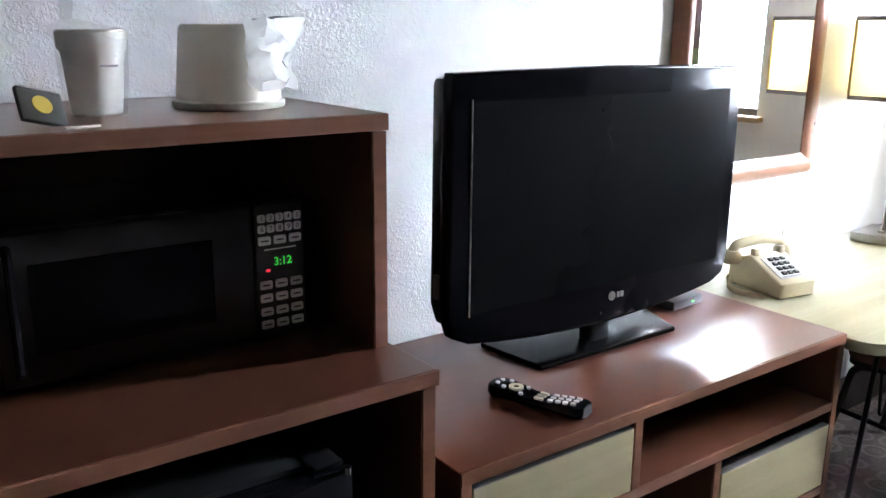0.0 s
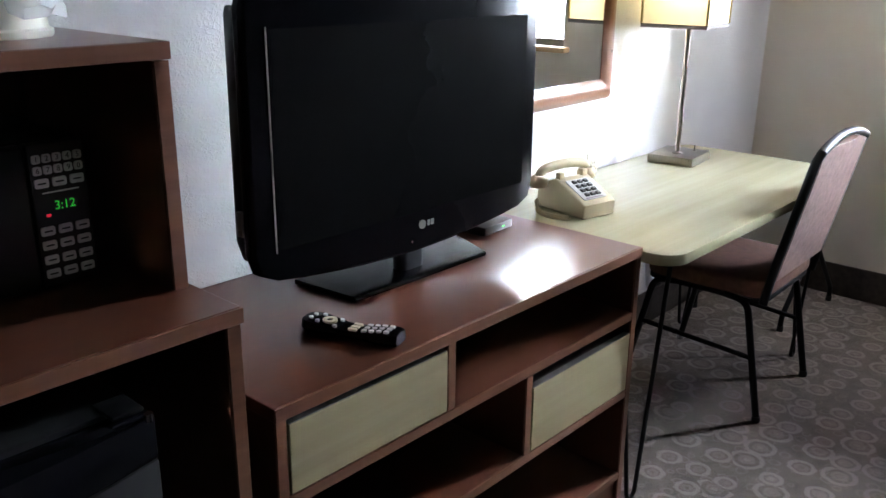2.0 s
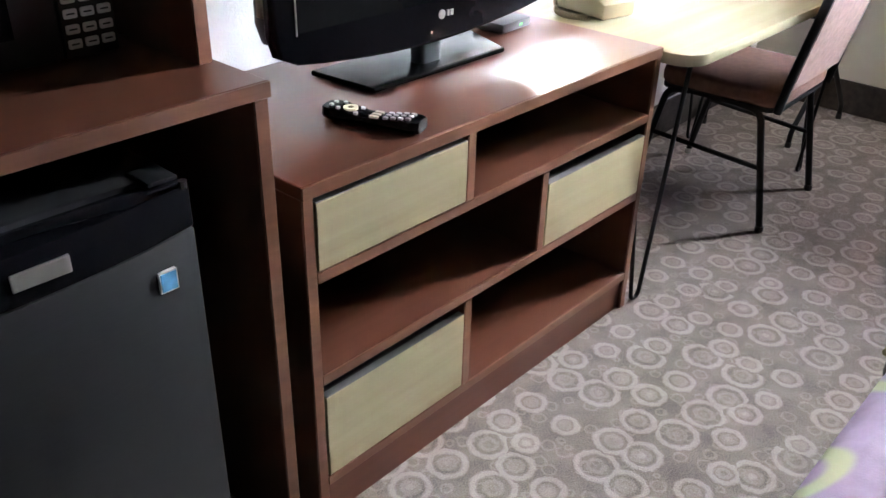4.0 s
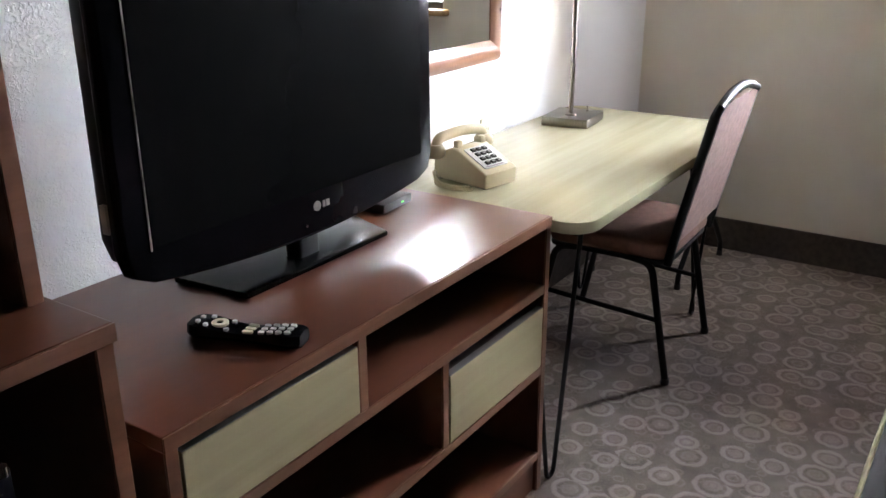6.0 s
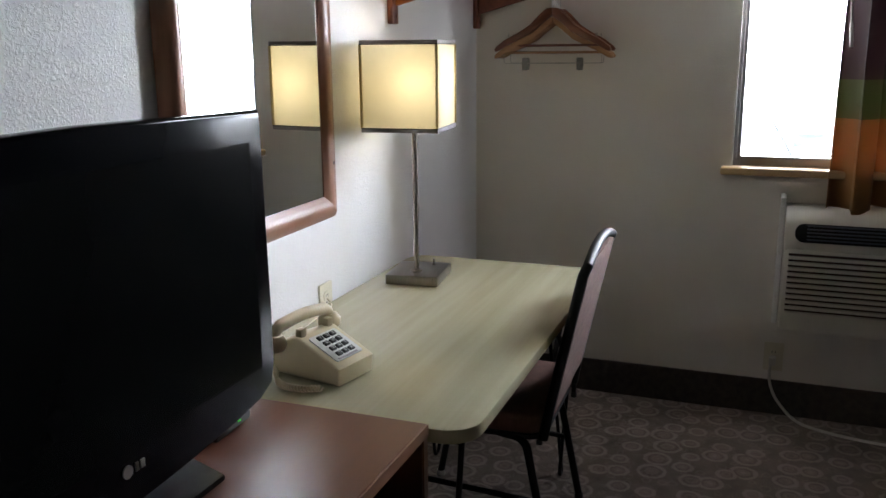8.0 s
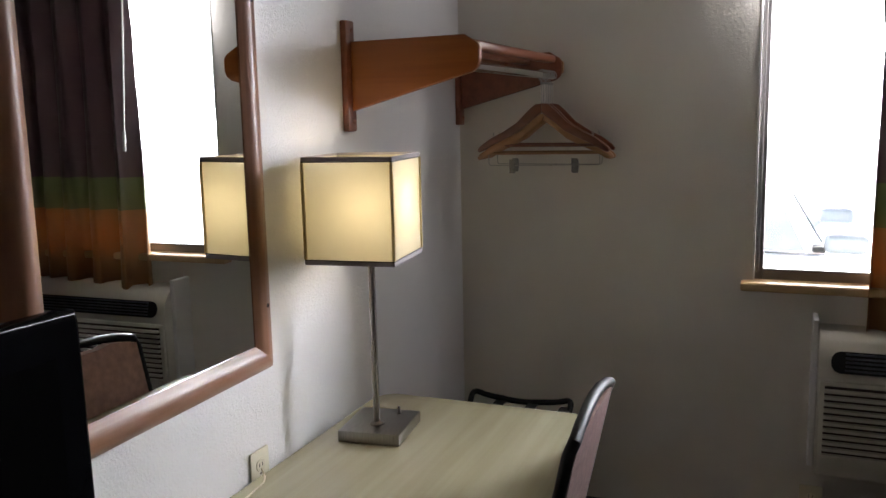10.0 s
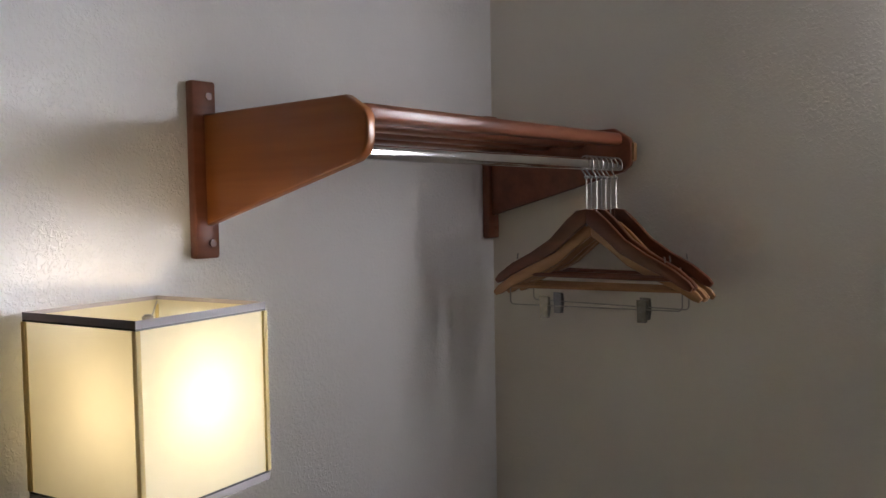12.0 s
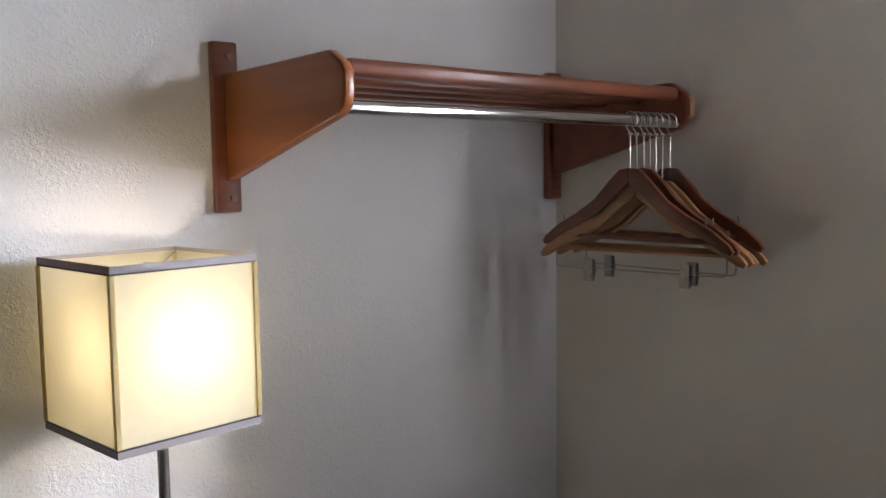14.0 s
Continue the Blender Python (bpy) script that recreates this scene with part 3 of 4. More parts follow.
wall_outlet("wall_outlet", (2.780, WALL_Y, 0.724), "y", "ivory duplex outlet on the wall behind the desk")
wall_outlet("wall_outlet", (FAR_X, 0.492, 0.238), "x", "ivory duplex outlet below the air conditioner")
ob = thing("power_cord", (4.08, 0.47, 0.0), 0, "white power cord plugged in and trailing on the carpet", "power cord")
part("cable", tube(bend([(4.105, 0.5, 0.228), (4.095, 0.505, 0.16), (4.085, 0.48, 0.09), (4.05, 0.40, 0.0085), (3.99, 0.27, 0.0075), (3.955, 0.1, 0.0075), (3.96, -0.2, 0.0075), (4.05, -0.45, 0.0075), (4.09, -0.5, 0.3), (4.09, -0.5, 0.404)], 0.12, 8), 0.0055, 8), CORD, ob, "", True)
part("plug", box(4.095, 4.131, 0.482, 0.508, 0.212, 0.246, 0.006), CORD, ob, "moulded plug", True)

# ---- mirror ----
def wall_mirror():
    x0, x1, z0, z1, w = 2.118, 2.850, 0.957, 1.962, 0.072
    ob = thing("wall_mirror", ((x0 + x1) / 2, WALL_Y, z0), 0, "rectangular wall mirror in a brown rounded oak frame", "mirror")
    part("glass", box(x0 + w - 0.012, x1 - w + 0.012, WALL_Y - 0.016, WALL_Y - 0.010, z0 + w - 0.012, z1 - w + 0.012), MIRROR, ob, "silvered mirror glass")
    def rail(a, b, along):
        prof = [(0, 0), (0.012, -0.02), (0.026, -0.031), (0.045, -0.032), (0.06, -0.024), (w, -0.017), (w, -0.004)]
        bm = bmesh.new()
        lo, hi = [], []
        for u, d in prof:
            y = WALL_Y - 0.001 + d
            if along == "x0":
                lo.append((x0 + u, y, z0 + u)), hi.append((x0 + u, y, z1 - u))
            if along == "x1":
                lo.append((x1 - u, y, z0 + u)), hi.append((x1 - u, y, z1 - u))
            if along == "z0":
                lo.append((x0 + u, y, z0 + u)), hi.append((x1 - u, y, z0 + u))
            if along == "z1":
                lo.append((x0 + u, y, z1 - u)), hi.append((x1 - u, y, z1 - u))
        lo, hi = [bm.verts.new(p) for p in lo], [bm.verts.new(p) for p in hi]
        for i in range(len(prof)):
            k = (i + 1) % len(prof)
            bm.faces.new((lo[i], lo[k], hi[k], hi[i]))
        bm.faces.new(lo), bm.faces.new(hi)
        return bm
    ob.rotation_euler.z = radians(0.9)
    for side in ("x0", "x1"):
        part("frame_stile", rail(0, 0, side), FRAMEWOOD, ob, "", True)
    for side in ("z0", "z1"):
        part("frame_rail", rail(0, 0, side), FRAMEWOOD_X, ob, "", True)
    for z in (1.12, 1.80):
        part("screw_plug", lathe([(0.005, -0.0335), (0.005, -0.028)], (x1 - 0.036, WALL_Y, z), 10, axis="y"), DARKIN, ob, "dark screw plug")
wall_mirror()

# ---- microwave cabinet with hutch ----
def cabinet():
    x0, x1, y0, y1 = 0.20, 0.936, 1.130, 1.700
    ob = thing("microwave_cabinet", ((x0 + x1) / 2, (y0 + y1) / 2, 0), 0, "dark cherry laminate fridge cabinet with an open hutch", "cabinet")
    t = 0.024
    for a in (x0, x1 - t):
        part("side_panel", box(a, a + t, y0 + 0.006, y1, 0.0, 0.897, 0.0015), CHERRY_V, ob)
        part("edge_band", box(a + 0.0005, a + t - 0.0005, y0 + 0.002, y0 + 0.0058, 0.0, 0.897, 0.001), CHERRY_EDGE, ob, "lighter edge band")
    part("worktop", box(x0 - 0.004, x1 + 0.004, y0 + 0.003, y1, 0.899, 0.923, 0.002), CHERRY, ob)
    part("edge_band", box(x0 - 0.004, x1 + 0.004, y0 - 0.001, y0 + 0.0025, 0.899, 0.9225, 0.001), CHERRY_EDGE, ob, "lighter edge band")
    part("back_panel", box(x0 + t, x1 - t, y1 - 0.012, y1 - 0.002, 0.0, 0.897), DARKIN, ob, "back panel darkened for inside shade")
    h0 = 1.252
    for a in (x0, x1 - t - 0.006):
        part("hutch_side", box(a, a + t, h0 + 0.004, y1 - 0.002, 0.9235, 1.259, 0.0015), CHERRY_V, ob)
        part("edge_band", box(a + 0.0005, a + t - 0.0005, h0, h0 + 0.0036, 0.9235, 1.259, 0.001), CHERRY_EDGE, ob, "lighter edge band")
    part("hutch_top", box(x0 - 0.002, x1 - 0.004, h0 + 0.001, y1 - 0.002, 1.2605, 1.285, 0.002), CHERRY, ob)
    part("edge_band", box(x0 - 0.002, x1 - 0.004, h0 - 0.003, h0 + 0.0006, 1.2605, 1.2845, 0.001), CHERRY_EDGE, ob, "lighter edge band")
    part("hutch_back", box(x0 + t, x1 - t - 0.006, y1 - 0.014, y1 - 0.003, 0.9235, 1.259), DARKIN, ob, "back panel darkened for inside shade")
cabinet()


def microwave():
    x0, x1, y0, y1, z0, z1 = 0.405, 0.850, 1.374, 1.675, 0.932, 1.148
    ob = thing("microwave", ((x0 + x1) / 2, (y0 + y1) / 2, 0.923), 0, "black countertop microwave with lit green clock", "microwave")
    part("body", box(x0, x1, y0 + 0.02, y1, z0, z1, 0.004), BLACK, ob, "", True)
    d = part("door", box(x0, 0.766, y0 - 0.004, y0 + 0.0195, z0 + 0.002, z1 - 0.003, 0.006), BLACK, ob, "", True)
    part("window", box(x0 + 0.045, 0.70, y0 - 0.0052, y0 - 0.0035, z0 + 0.045, z1 - 0.045, 0.0004), SCREEN, d, "dark see-through mesh window")
    part("handle", tube(bend([(x0 + 0.022, y0 - 0.004, z0 + 0.02), (x0 + 0.02, y0 - 0.024, z0 + 0.03), (x0 + 0.02, y0 - 0.024, z1 - 0.03), (x0 + 0.022, y0 - 0.004, z1 - 0.02)], 0.012), 0.006, 8), GLOSS, d, "black bar handle", True)
    p = part("control_panel", box(0.7675, x1, y0 - 0.004, y0 + 0.0195, z0 + 0.002, z1 - 0.003, 0.004), BLACK, ob, "", True)
    yb = y0 - 0.0065
    for i in range(10):
        cx, cz = 0.7785 + 0.0148 * (i % 5), 1.124 - 0.0165 * (i // 5)
        b = part("button", prism(round_rect(cx - 0.0062, cx + 0.0062, cz - 0.0062, cz + 0.0062, 0.003), "y", yb, y0 - 0.0035, 0.0004), BUTTON, p)
        part("numeral", letters("1234567890"[i], 0.011, pose(cx, yb - 0.0002, cz, 90)), INK, p)
    for r, cz in enumerate((1.089, 1.019, 0.998, 0.976, 0.955)):
        for c in range(3):
            cx = 0.7825 + 0.0255 * c
            part("button", prism(round_rect(cx - 0.0102, cx + 0.0102, cz - 0.0066, cz + 0.0066, 0.003), "y", yb, y0 - 0.0035, 0.0004), BUTTON, p)
            part("button_print", box(cx - 0.006, cx + 0.006, yb - 0.0003, yb + 0.0005, cz - 0.0012, cz + 0.0012), INK, p)
    part("brand_bar", box(0.782, 0.835, y0 - 0.0047, y0 - 0.0038, 1.0735, 1.0755), BUTTON, p, "thin pale line of print")
    part("clock_digits", letters("3:12", 0.018, pose(0.812, y0 - 0.0048, 1.054, 90)), GREEN_LED, p, "green lit digits 3:12")
    part("indicator", prism(round_rect(0.7835, 0.7905, 1.0395, 1.0435, 0.0015), "y", y0 - 0.005, y0 - 0.0038), RED_LED, p, "red light")
    for x in (x0 + 0.04, x1 - 0.04):
        for y in (y0 + 0.05, y1 - 0.04):
            part("foot", lathe([(0.012, 0.923), (0.012, 0.933)], (x, y, 0), 12), INK, ob)
microwave()


def fridge():
    x0, x1, y0, y1, z1 = 0.268, 0.775, 1.085, 1.62, 0.835
    ob = thing("mini_fridge", ((x0 + x1) / 2, (y0 + y1) / 2, 0), 0, "black compact refrigerator with dark grey door", "refrigerator")
    part("body", box(x0, x1, y0 + 0.055, y1, 0.02, z1, 0.008), BLACK, ob, "", True)
    def front(za, zb):
        # door outline, bowed outward in plan
        k = 14
        pts = [(x0 + (x1 - x0) * i / k, y0 + 0.030 * (2 * i / k - 1) ** 2 - 0.012) for i in range(k + 1)]
        return prism(pts + [(x1, y0 + 0.052), (x0, y0 + 0.052)], "z", za, zb, 0.003)
    d = part("door", front(0.06, 0.762), STEELGREY, ob, "dark brushed grey door", True)
    part("door_cap", front(0.7635, z1 - 0.006), GLOSS, ob, "glossy black door cap with grip", True)
    part("hinge_cover", box(x1 - 0.05, x1 - 0.006, y0 + 0.03, y0 + 0.085, z1 - 0.004, z1 + 0.003, 0.003), BLACK, ob, "", True)
    part("hinge_pin", lathe([(0.006, z1 - 0.008), (0.006, z1 + 0.003)], (x1 - 0.012, y0 + 0.01, 0), 12), CHROME, ob, "", True)
    part("badge", box(0.52, 0.592, 1.0715, 1.078, 0.783, 0.807, 0.002), SILVER, ob, "silver name badge, plain")
    part("sticker", box(0.704, 0.731, 1.0845, 1.0905, 0.693, 0.724), PAPER, d, "white sticker border")
    part("sticker_print", box(0.706, 0.729, 1.0832, 1.0848, 0.695, 0.722), STICKER, d, "blue printed sticker")
    part("kick_plate", box(x0 + 0.01, x1 - 0.01, y0 + 0.02, y0 + 0.054, 0.0, 0.056, 0.003), BLACK, ob)
    for x in (x0 + 0.04, x1 - 0.04):
        part("foot", lathe([(0.014, 0.0), (0.014, 0.021)], (x, y1 - 0.05, 0), 12), INK, ob)
fridge()


# ---- things on the hutch ----
HT = 1.285
ob = thing("foam_cup", (0.577, 1.45, HT), 0, "wrapped white foam cup on the hutch", "cup", local=True)
part("cup", lathe([(0.031, 0.0), (0.034, 0.003), (0.041, 0.085), (0.0455, 0.090), (0.0470, 0.112), (0.043, 0.115), (0.039, 0.112), (0.031, 0.012)], steps=36), FOAM, ob, "", True)
part("print_bar", box(-0.002, 0.022, -0.0405, -0.0375, 0.066, 0.069), SHADE_TRIM, ob, "small unreadable print")
bm = lathe([(0.038, 0.0), (0.044, 0.05), (0.0485, 0.10), (0.0485, 0.117), (0.022, 0.124), (0.008, 0.130), (0.012, 0.165), (0.017, 0.195)], steps=40, cap=False)
for v in bm.verts:
    v.co += Vector((noise.noise(v.co * 60), noise.noise(v.co * 60 + Vector((9, 0, 0))), 0)) * 0.006 - Vector((max(0, v.co.z - 0.11) * 0.55 + max(0, 0.03 - abs(v.co.z - 0.13)) * 0.6, 0, 0))
part("wrapper", bm, WRAP, ob, "clear plastic wrapper twisted at the top", True)

ob = thing("ice_bucket", (0.782, 1.475, HT), 0, "upturned white plastic ice bucket with a clear liner bag", "ice bucket", local=True)
part("bucket", lathe([(0.084, 0.0), (0.086, 0.003), (0.086, 0.010), (0.080, 0.013), (0.070, 0.118), (0.066, 0.123), (0.0, 0.124)], steps=44, cap=False), BUCKET, ob, "", True)
bm = bmesh.new()
grid = []
for i in range(13):
    a = radians(-95 + 12 * i)
    line = []
    for j in range(9):
        t = j / 8
        rad = 0.078 + 0.014 * (1 - t) + 0.022 * noise.noise((i * 0.7, j * 0.6, 2.0)) + (0.045 * t if i > 6 else 0.006)
        line.append(bm.verts.new((rad * math.cos(a), rad * math.sin(a), 0.03 + 0.105 * t + 0.01 * noise.noise((i, 1.5, j * 0.3)))))
    grid.append(line)
for i in range(12):
    for j in range(8):
        bm.faces.new((grid[i][j], grid[i + 1][j], grid[i + 1][j + 1], grid[i][j + 1]))
part("liner_bag", bm, BAG, ob, "crumpled clear plastic liner", True)

ob = thing("tea_sachet", (0.480, 1.315, HT), 18, "dark tea sachet with a yellow picture, leaning", "sachet", local=True)
s = box(-0.03, 0.03, -0.004, 0.004, 0.0, 0.05, 0.003)
bmesh.ops.transform(s, matrix=pose(0, 0, 0.004, -38, 14, 0), verts=s.verts)
part("packet", s, SACHET, ob, "", True)
s = lathe([(0.013, -0.0049), (0.013, -0.0035)], (0.0, 0, 0.026), 20, axis="y")
bmesh.ops.transform(s, matrix=pose(0, 0, 0.004, -38, 14, 0), verts=s.verts)
part("picture", s, YELLOW, ob, "round yellow print")
ob = thing("stir_stick", (0.515, 1.285, HT), 12, "white paper wrapped stir stick", "stir stick", local=True)
part("stick", box(-0.022, 0.022, -0.004, 0.004, 0.0, 0.003, 0.001), PAPER, ob)

# ---- dresser ----
def dresser():
    x0, x1, y0, y1, zt = 0.984, 2.090, 1.130, 1.660, 0.739
    ob = thing("media_dresser", ((x0 + x1) / 2, (y0 + y1) / 2, 0), 0, "dark cherry laminate dresser with open niches and pale drawers", "dresser")
    t = 0.022
    part("top", box(x0, x1, y0 + 0.003, y1, zt - 0.024, zt, 0.002), CHERRY, ob)
    part("edge_band", box(x0, x1, y0 - 0.001, y0 + 0.0026, zt - 0.024, zt - 0.0005, 0.001), CHERRY_EDGE, ob, "lighter edge band")
    for a in (x0, x1 - t):
        part("side_panel", box(a, a + t, y0 + 0.005, y1, 0.0, zt - 0.0245, 0.001), CHERRY_V, ob)
        part("edge_band", box(a + 0.0005, a + t - 0.0005, y0 + 0.001, y0 + 0.0046, 0.0, zt - 0.0245, 0.001), CHERRY_EDGE, ob, "lighter edge band")
    xi, xo = x0 + t + 0.0005, x1 - t - 0.0005
    for z in (0.552, 0.338, 0.095):
        part("shelf", box(xi, xo, y0 + 0.005, y1 - 0.012, z, z + t, 0.001), CHERRY, ob)
        part("edge_band", box(xi, xo, y0 + 0.001, y0 + 0.0046, z + 0.0005, z + t - 0.0005, 0.001), CHERRY_EDGE, ob, "lighter edge band")
    for xa, za, zb in ((1.384, 0.5745, zt - 0.0245), (1.638, 0.3605, 0.5515), (1.394, 0.1175, 0.3375)):
        part("divider", box(xa, xa + t, y0 + 0.005, y1 - 0.012, za, zb, 0.001), CHERRY_V, ob)
        part("edge_band", box(xa + 0.0005, xa + t - 0.0005, y0 + 0.001, y0 + 0.0046, za, zb, 0.001), CHERRY_EDGE, ob, "lighter edge band")
    part("plinth", box(xi, xo, y0 + 0.012, y0 + 0.03, 0.0, 0.0945, 0.001), CHERRY, ob)
    part("back_panel", box(xi, xo, y1 - 0.0115, y1 - 0.003, 0.0, zt - 0.0245), CHERRY, ob)
    for xa, xb, za, zb in ((xi + 0.003, 1.381, 0.577, 0.703), (1.663, xo - 0.003, 0.363, 0.518), (xi + 0.003, 1.391, 0.120, 0.308)):
        d = part("drawer", box(xa, xb, y0 + 0.0, y0 + 0.018, za, zb, 0.002), MAPLE, ob, "pale drawer front")
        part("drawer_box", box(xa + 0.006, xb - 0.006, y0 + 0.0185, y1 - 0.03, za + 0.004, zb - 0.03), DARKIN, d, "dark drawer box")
        part("grip_edge", box(xa + 0.001, xb - 0.001, y0 + 0.001, y0 + 0.017, zb + 0.0002, zb + 0.0015), ALU, d, "pale top edge")
dresser()


def television():
    x0, x1, yf, z0, z1 = 1.122, 1.930, 1.354, 0.836, 1.338
    ob = thing("television", (1.55, 1.44, 0.739), 0, "black flat screen television on a pedestal stand", "television")
    xm = (x0 + x1) / 2
    out = [(x0 + 0.008, z1 - 0.006), (x0 + 0.004, z1 - 0.02), (x0, z0 + 0.06), (x0 + 0.012, z0 + 0.022), (x0 + 0.05, z0 + 0.004)]
    for i in range(1, 12):
        u = i / 12
        out.append((x0 + 0.05 + (x1 - x0 - 0.1) * u, z0 + 0.002 - 0.026 * math.sin(math.pi * u)))
    out += [(x1 - 0.05, z0 + 0.004), (x1 - 0.012, z0 + 0.022), (x1, z0 + 0.06), (x1 - 0.004, z1 - 0.02), (x1 - 0.008, z1 - 0.006)]
    out += [(xm, z1)]
    b = part("bezel", prism(out, "y", yf, yf + 0.032, 0.006, seg=3), GLOSS, ob, "glossy black bezel", True)
    back = [(xm + (x - xm) * 0.96, (z0 + z1) / 2 + (z - (z0 + z1) / 2) * 0.95) for x, z in out]
    part("back_shell", prism(back, "y", yf + 0.0325, yf + 0.085, 0.012), BLACK, ob, "", True)
    sx0, sx1, sz0, sz1 = x0 + 0.052, x1 - 0.044, z0 + 0.062, z1 - 0.055
    part("screen", box(sx0, sx1, yf - 0.0012, yf + 0.003, sz0, sz1), SCREEN, ob, "dark switched-off screen")
    # vertical glint on the bezel, modelled as a silver strip
    part("side_glint_strip", box(sx0 - 0.006, sx0 - 0.0035, yf - 0.0018, yf + 0.001, sz0 - 0.004, sz1 + 0.004, 0.0005), SILVER, b, "thin silver strip standing in for a bezel glint")
    lx = 1.560
    part("logo_disc", lathe([(0.0095, -0.0022), (0.0095, 0.001)], (lx - 0.014, yf, z0 + 0.032), 24, axis="y"), SILVER, b, "round plain logo")
    part("logo_bar", box(lx + 0.002, lx + 0.008, yf - 0.0022, yf + 0.001, z0 + 0.026, z0 + 0.038), SILVER, b, "plain logo bar")
    part("logo_bar", box(lx + 0.012, lx + 0.020, yf - 0.0022, yf + 0.001, z0 + 0.026, z0 + 0.038), SILVER, b, "plain logo bar")
    part("power_light", lathe([(0.0028, -0.0018), (0.0028, 0.001)], (lx - 0.045, yf, z0 + 0.000), 10, axis="y"), CHROME, b, "small bright sensor")
    part("side_label", box(x0 + 0.002, x0 + 0.0095, yf + 0.036, yf + 0.05, z0 + 0.09, z0 + 0.135), SILVER, ob, "small grey side label")
    part("neck", prism(round_rect(1.535, 1.605, 1.40, 1.44, 0.015), "z", 0.752, 0.862), SATIN, ob, "", True)
    base = prism([(1.362, 1.362), (1.772, 1.362), (1.835, 1.535), (1.345, 1.535)], "z", 0.7395, 0.7525, 0.004)
    part("stand_base", base, SCREEN, ob, "glossy black foot", True)
television()


def remote():
    ob = thing("remote_control", (1.255, 1.252, 0.739), -71, "black remote control with pale buttons", "remote control", local=True)
    bm = bmesh.new()
    grid = []
    for i in range(17):
        u = -0.098 + 0.196 * i / 16
        w = 0.026 - 0.005 * math.cos(u * 40) * 0.5 - (0.008 * max(0, abs(u) - 0.085) / 0.013)
        top = 0.021 - 0.004 * math.cos(u * 36)
        grid.append([bm.verts.new((u, y, z)) for y, z in ((-w * 0.8, 0.002), (-w, 0.009), (-w * 0.85, top - 0.002), (0, top), (w * 0.85, top - 0.002), (w, 0.009), (w * 0.8, 0.002))])
    for a, b in zip(grid, grid[1:]):
        for k in range(7):
            bm.faces.new((a[k], a[(k + 1) % 7], b[(k + 1) % 7], b[k]))
    bm.faces.new(grid[0]), bm.faces.new(grid[-1])
    part("case", bm, GLOSS, ob, "", True)
    def top_at(u):
        return 0.021 - 0.004 * math.cos(u * 36)
    def key(u, v, a, b, m):
        z = top_at(u)
        part("button", prism(round_rect(u - a, u + a, v - b, v + b, min(a, b) * 0.8, 4), "z", z - 0.004, z + 0.0022, 0.0006), m, ob)
    for v in (-0.013, 0.0, 0.013):
        for u in (0.03, 0.045, 0.060, 0.075):
            key(u, v, 0.0052, 0.0042, BUTTON)
    for u, v in ((-0.082, 0.008), (-0.083, -0.008), (-0.066, 0.015), (-0.066, -0.015), (-0.03, 0.015), (-0.03, -0.015)):
        key(u, v, 0.004, 0.004, BUTTON)
    z = top_at(-0.048)
    part("ring_pad", lathe([(0.006, z - 0.004), (0.006, z + 0.0022), (0.014, z + 0.0022), (0.014, z - 0.004)], (-0.048, 0, 0), 24), BUTTON_Y, ob, "cream ring pad")
    for v in (-0.012, 0.0, 0.012):
        key(0.006, v, 0.009, 0.0042, BUTTON_Y)
remote()

ob = thing("set_top_box", (1.935, 1.50, 0.739), 4, "small black set-top box with a green light", "set-top box", local=True)
part("case", box(-0.06, 0.06, -0.045, 0.045, 0.003, 0.026, 0.004), BLACK, ob, "", True)
part("indicator", box(0.012, 0.022, -0.0462, -0.044, 0.013, 0.016), GREEN_LED, ob, "green light")
for x in (-0.045, 0.045):
    part("foot", box(x - 0.008, x + 0.008, -0.03, 0.03, 0.0, 0.0035), INK, ob)

# ---- desk ----
def desk():
    x0, x1, y0, y1, zt = 2.098, 3.405, 1.046, 1.706, 0.726
    ob = thing("desk", ((x0 + x1) / 2, (y0 + y1) / 2, 0), 0, "pale green laminate desk with black hairpin legs", "desk")
    part("tabletop", prism(round_rect(x0, x1, y0, y1, 0.07, 8), "z", zt - 0.03, zt, 0.0035), DESKTOP, ob, "", True)
    part("apron", box(x0 + 0.12, x1 - 0.12, y0 + 0.16, y1 - 0.06, zt - 0.062, zt - 0.031, 0.002), SATIN, ob, "dark frame under the top")
    for x, y, sx, sy in ((x0 + 0.075, y0 + 0.075, 1, 1), (x1 - 0.085, y0 + 0.10, -1, 1), (x0 + 0.075, y1 - 0.09, 1, -1), (x1 - 0.085, y1 - 0.09, -1, -1)):
        pts = bend([(x - sx * 0.015, y - sy * 0.035, zt - 0.034), (x - sx * 0.015, y + sy * 0.008, 0.0065), (x - sx * 0.052, y + sy * 0.008, 0.0065), (x - sx * 0.045, y + sy * 0.08, zt - 0.034)], 0.02, 8)
        part("hairpin_leg", tube(pts, 0.0062, 10), SATIN, ob, "black steel rod leg", True)
        part("leg_plate", box(x - 0.055, x + 0.055, y - 0.045, y + 0.06, zt - 0.0345, zt - 0.0305), SATIN, ob)
desk()


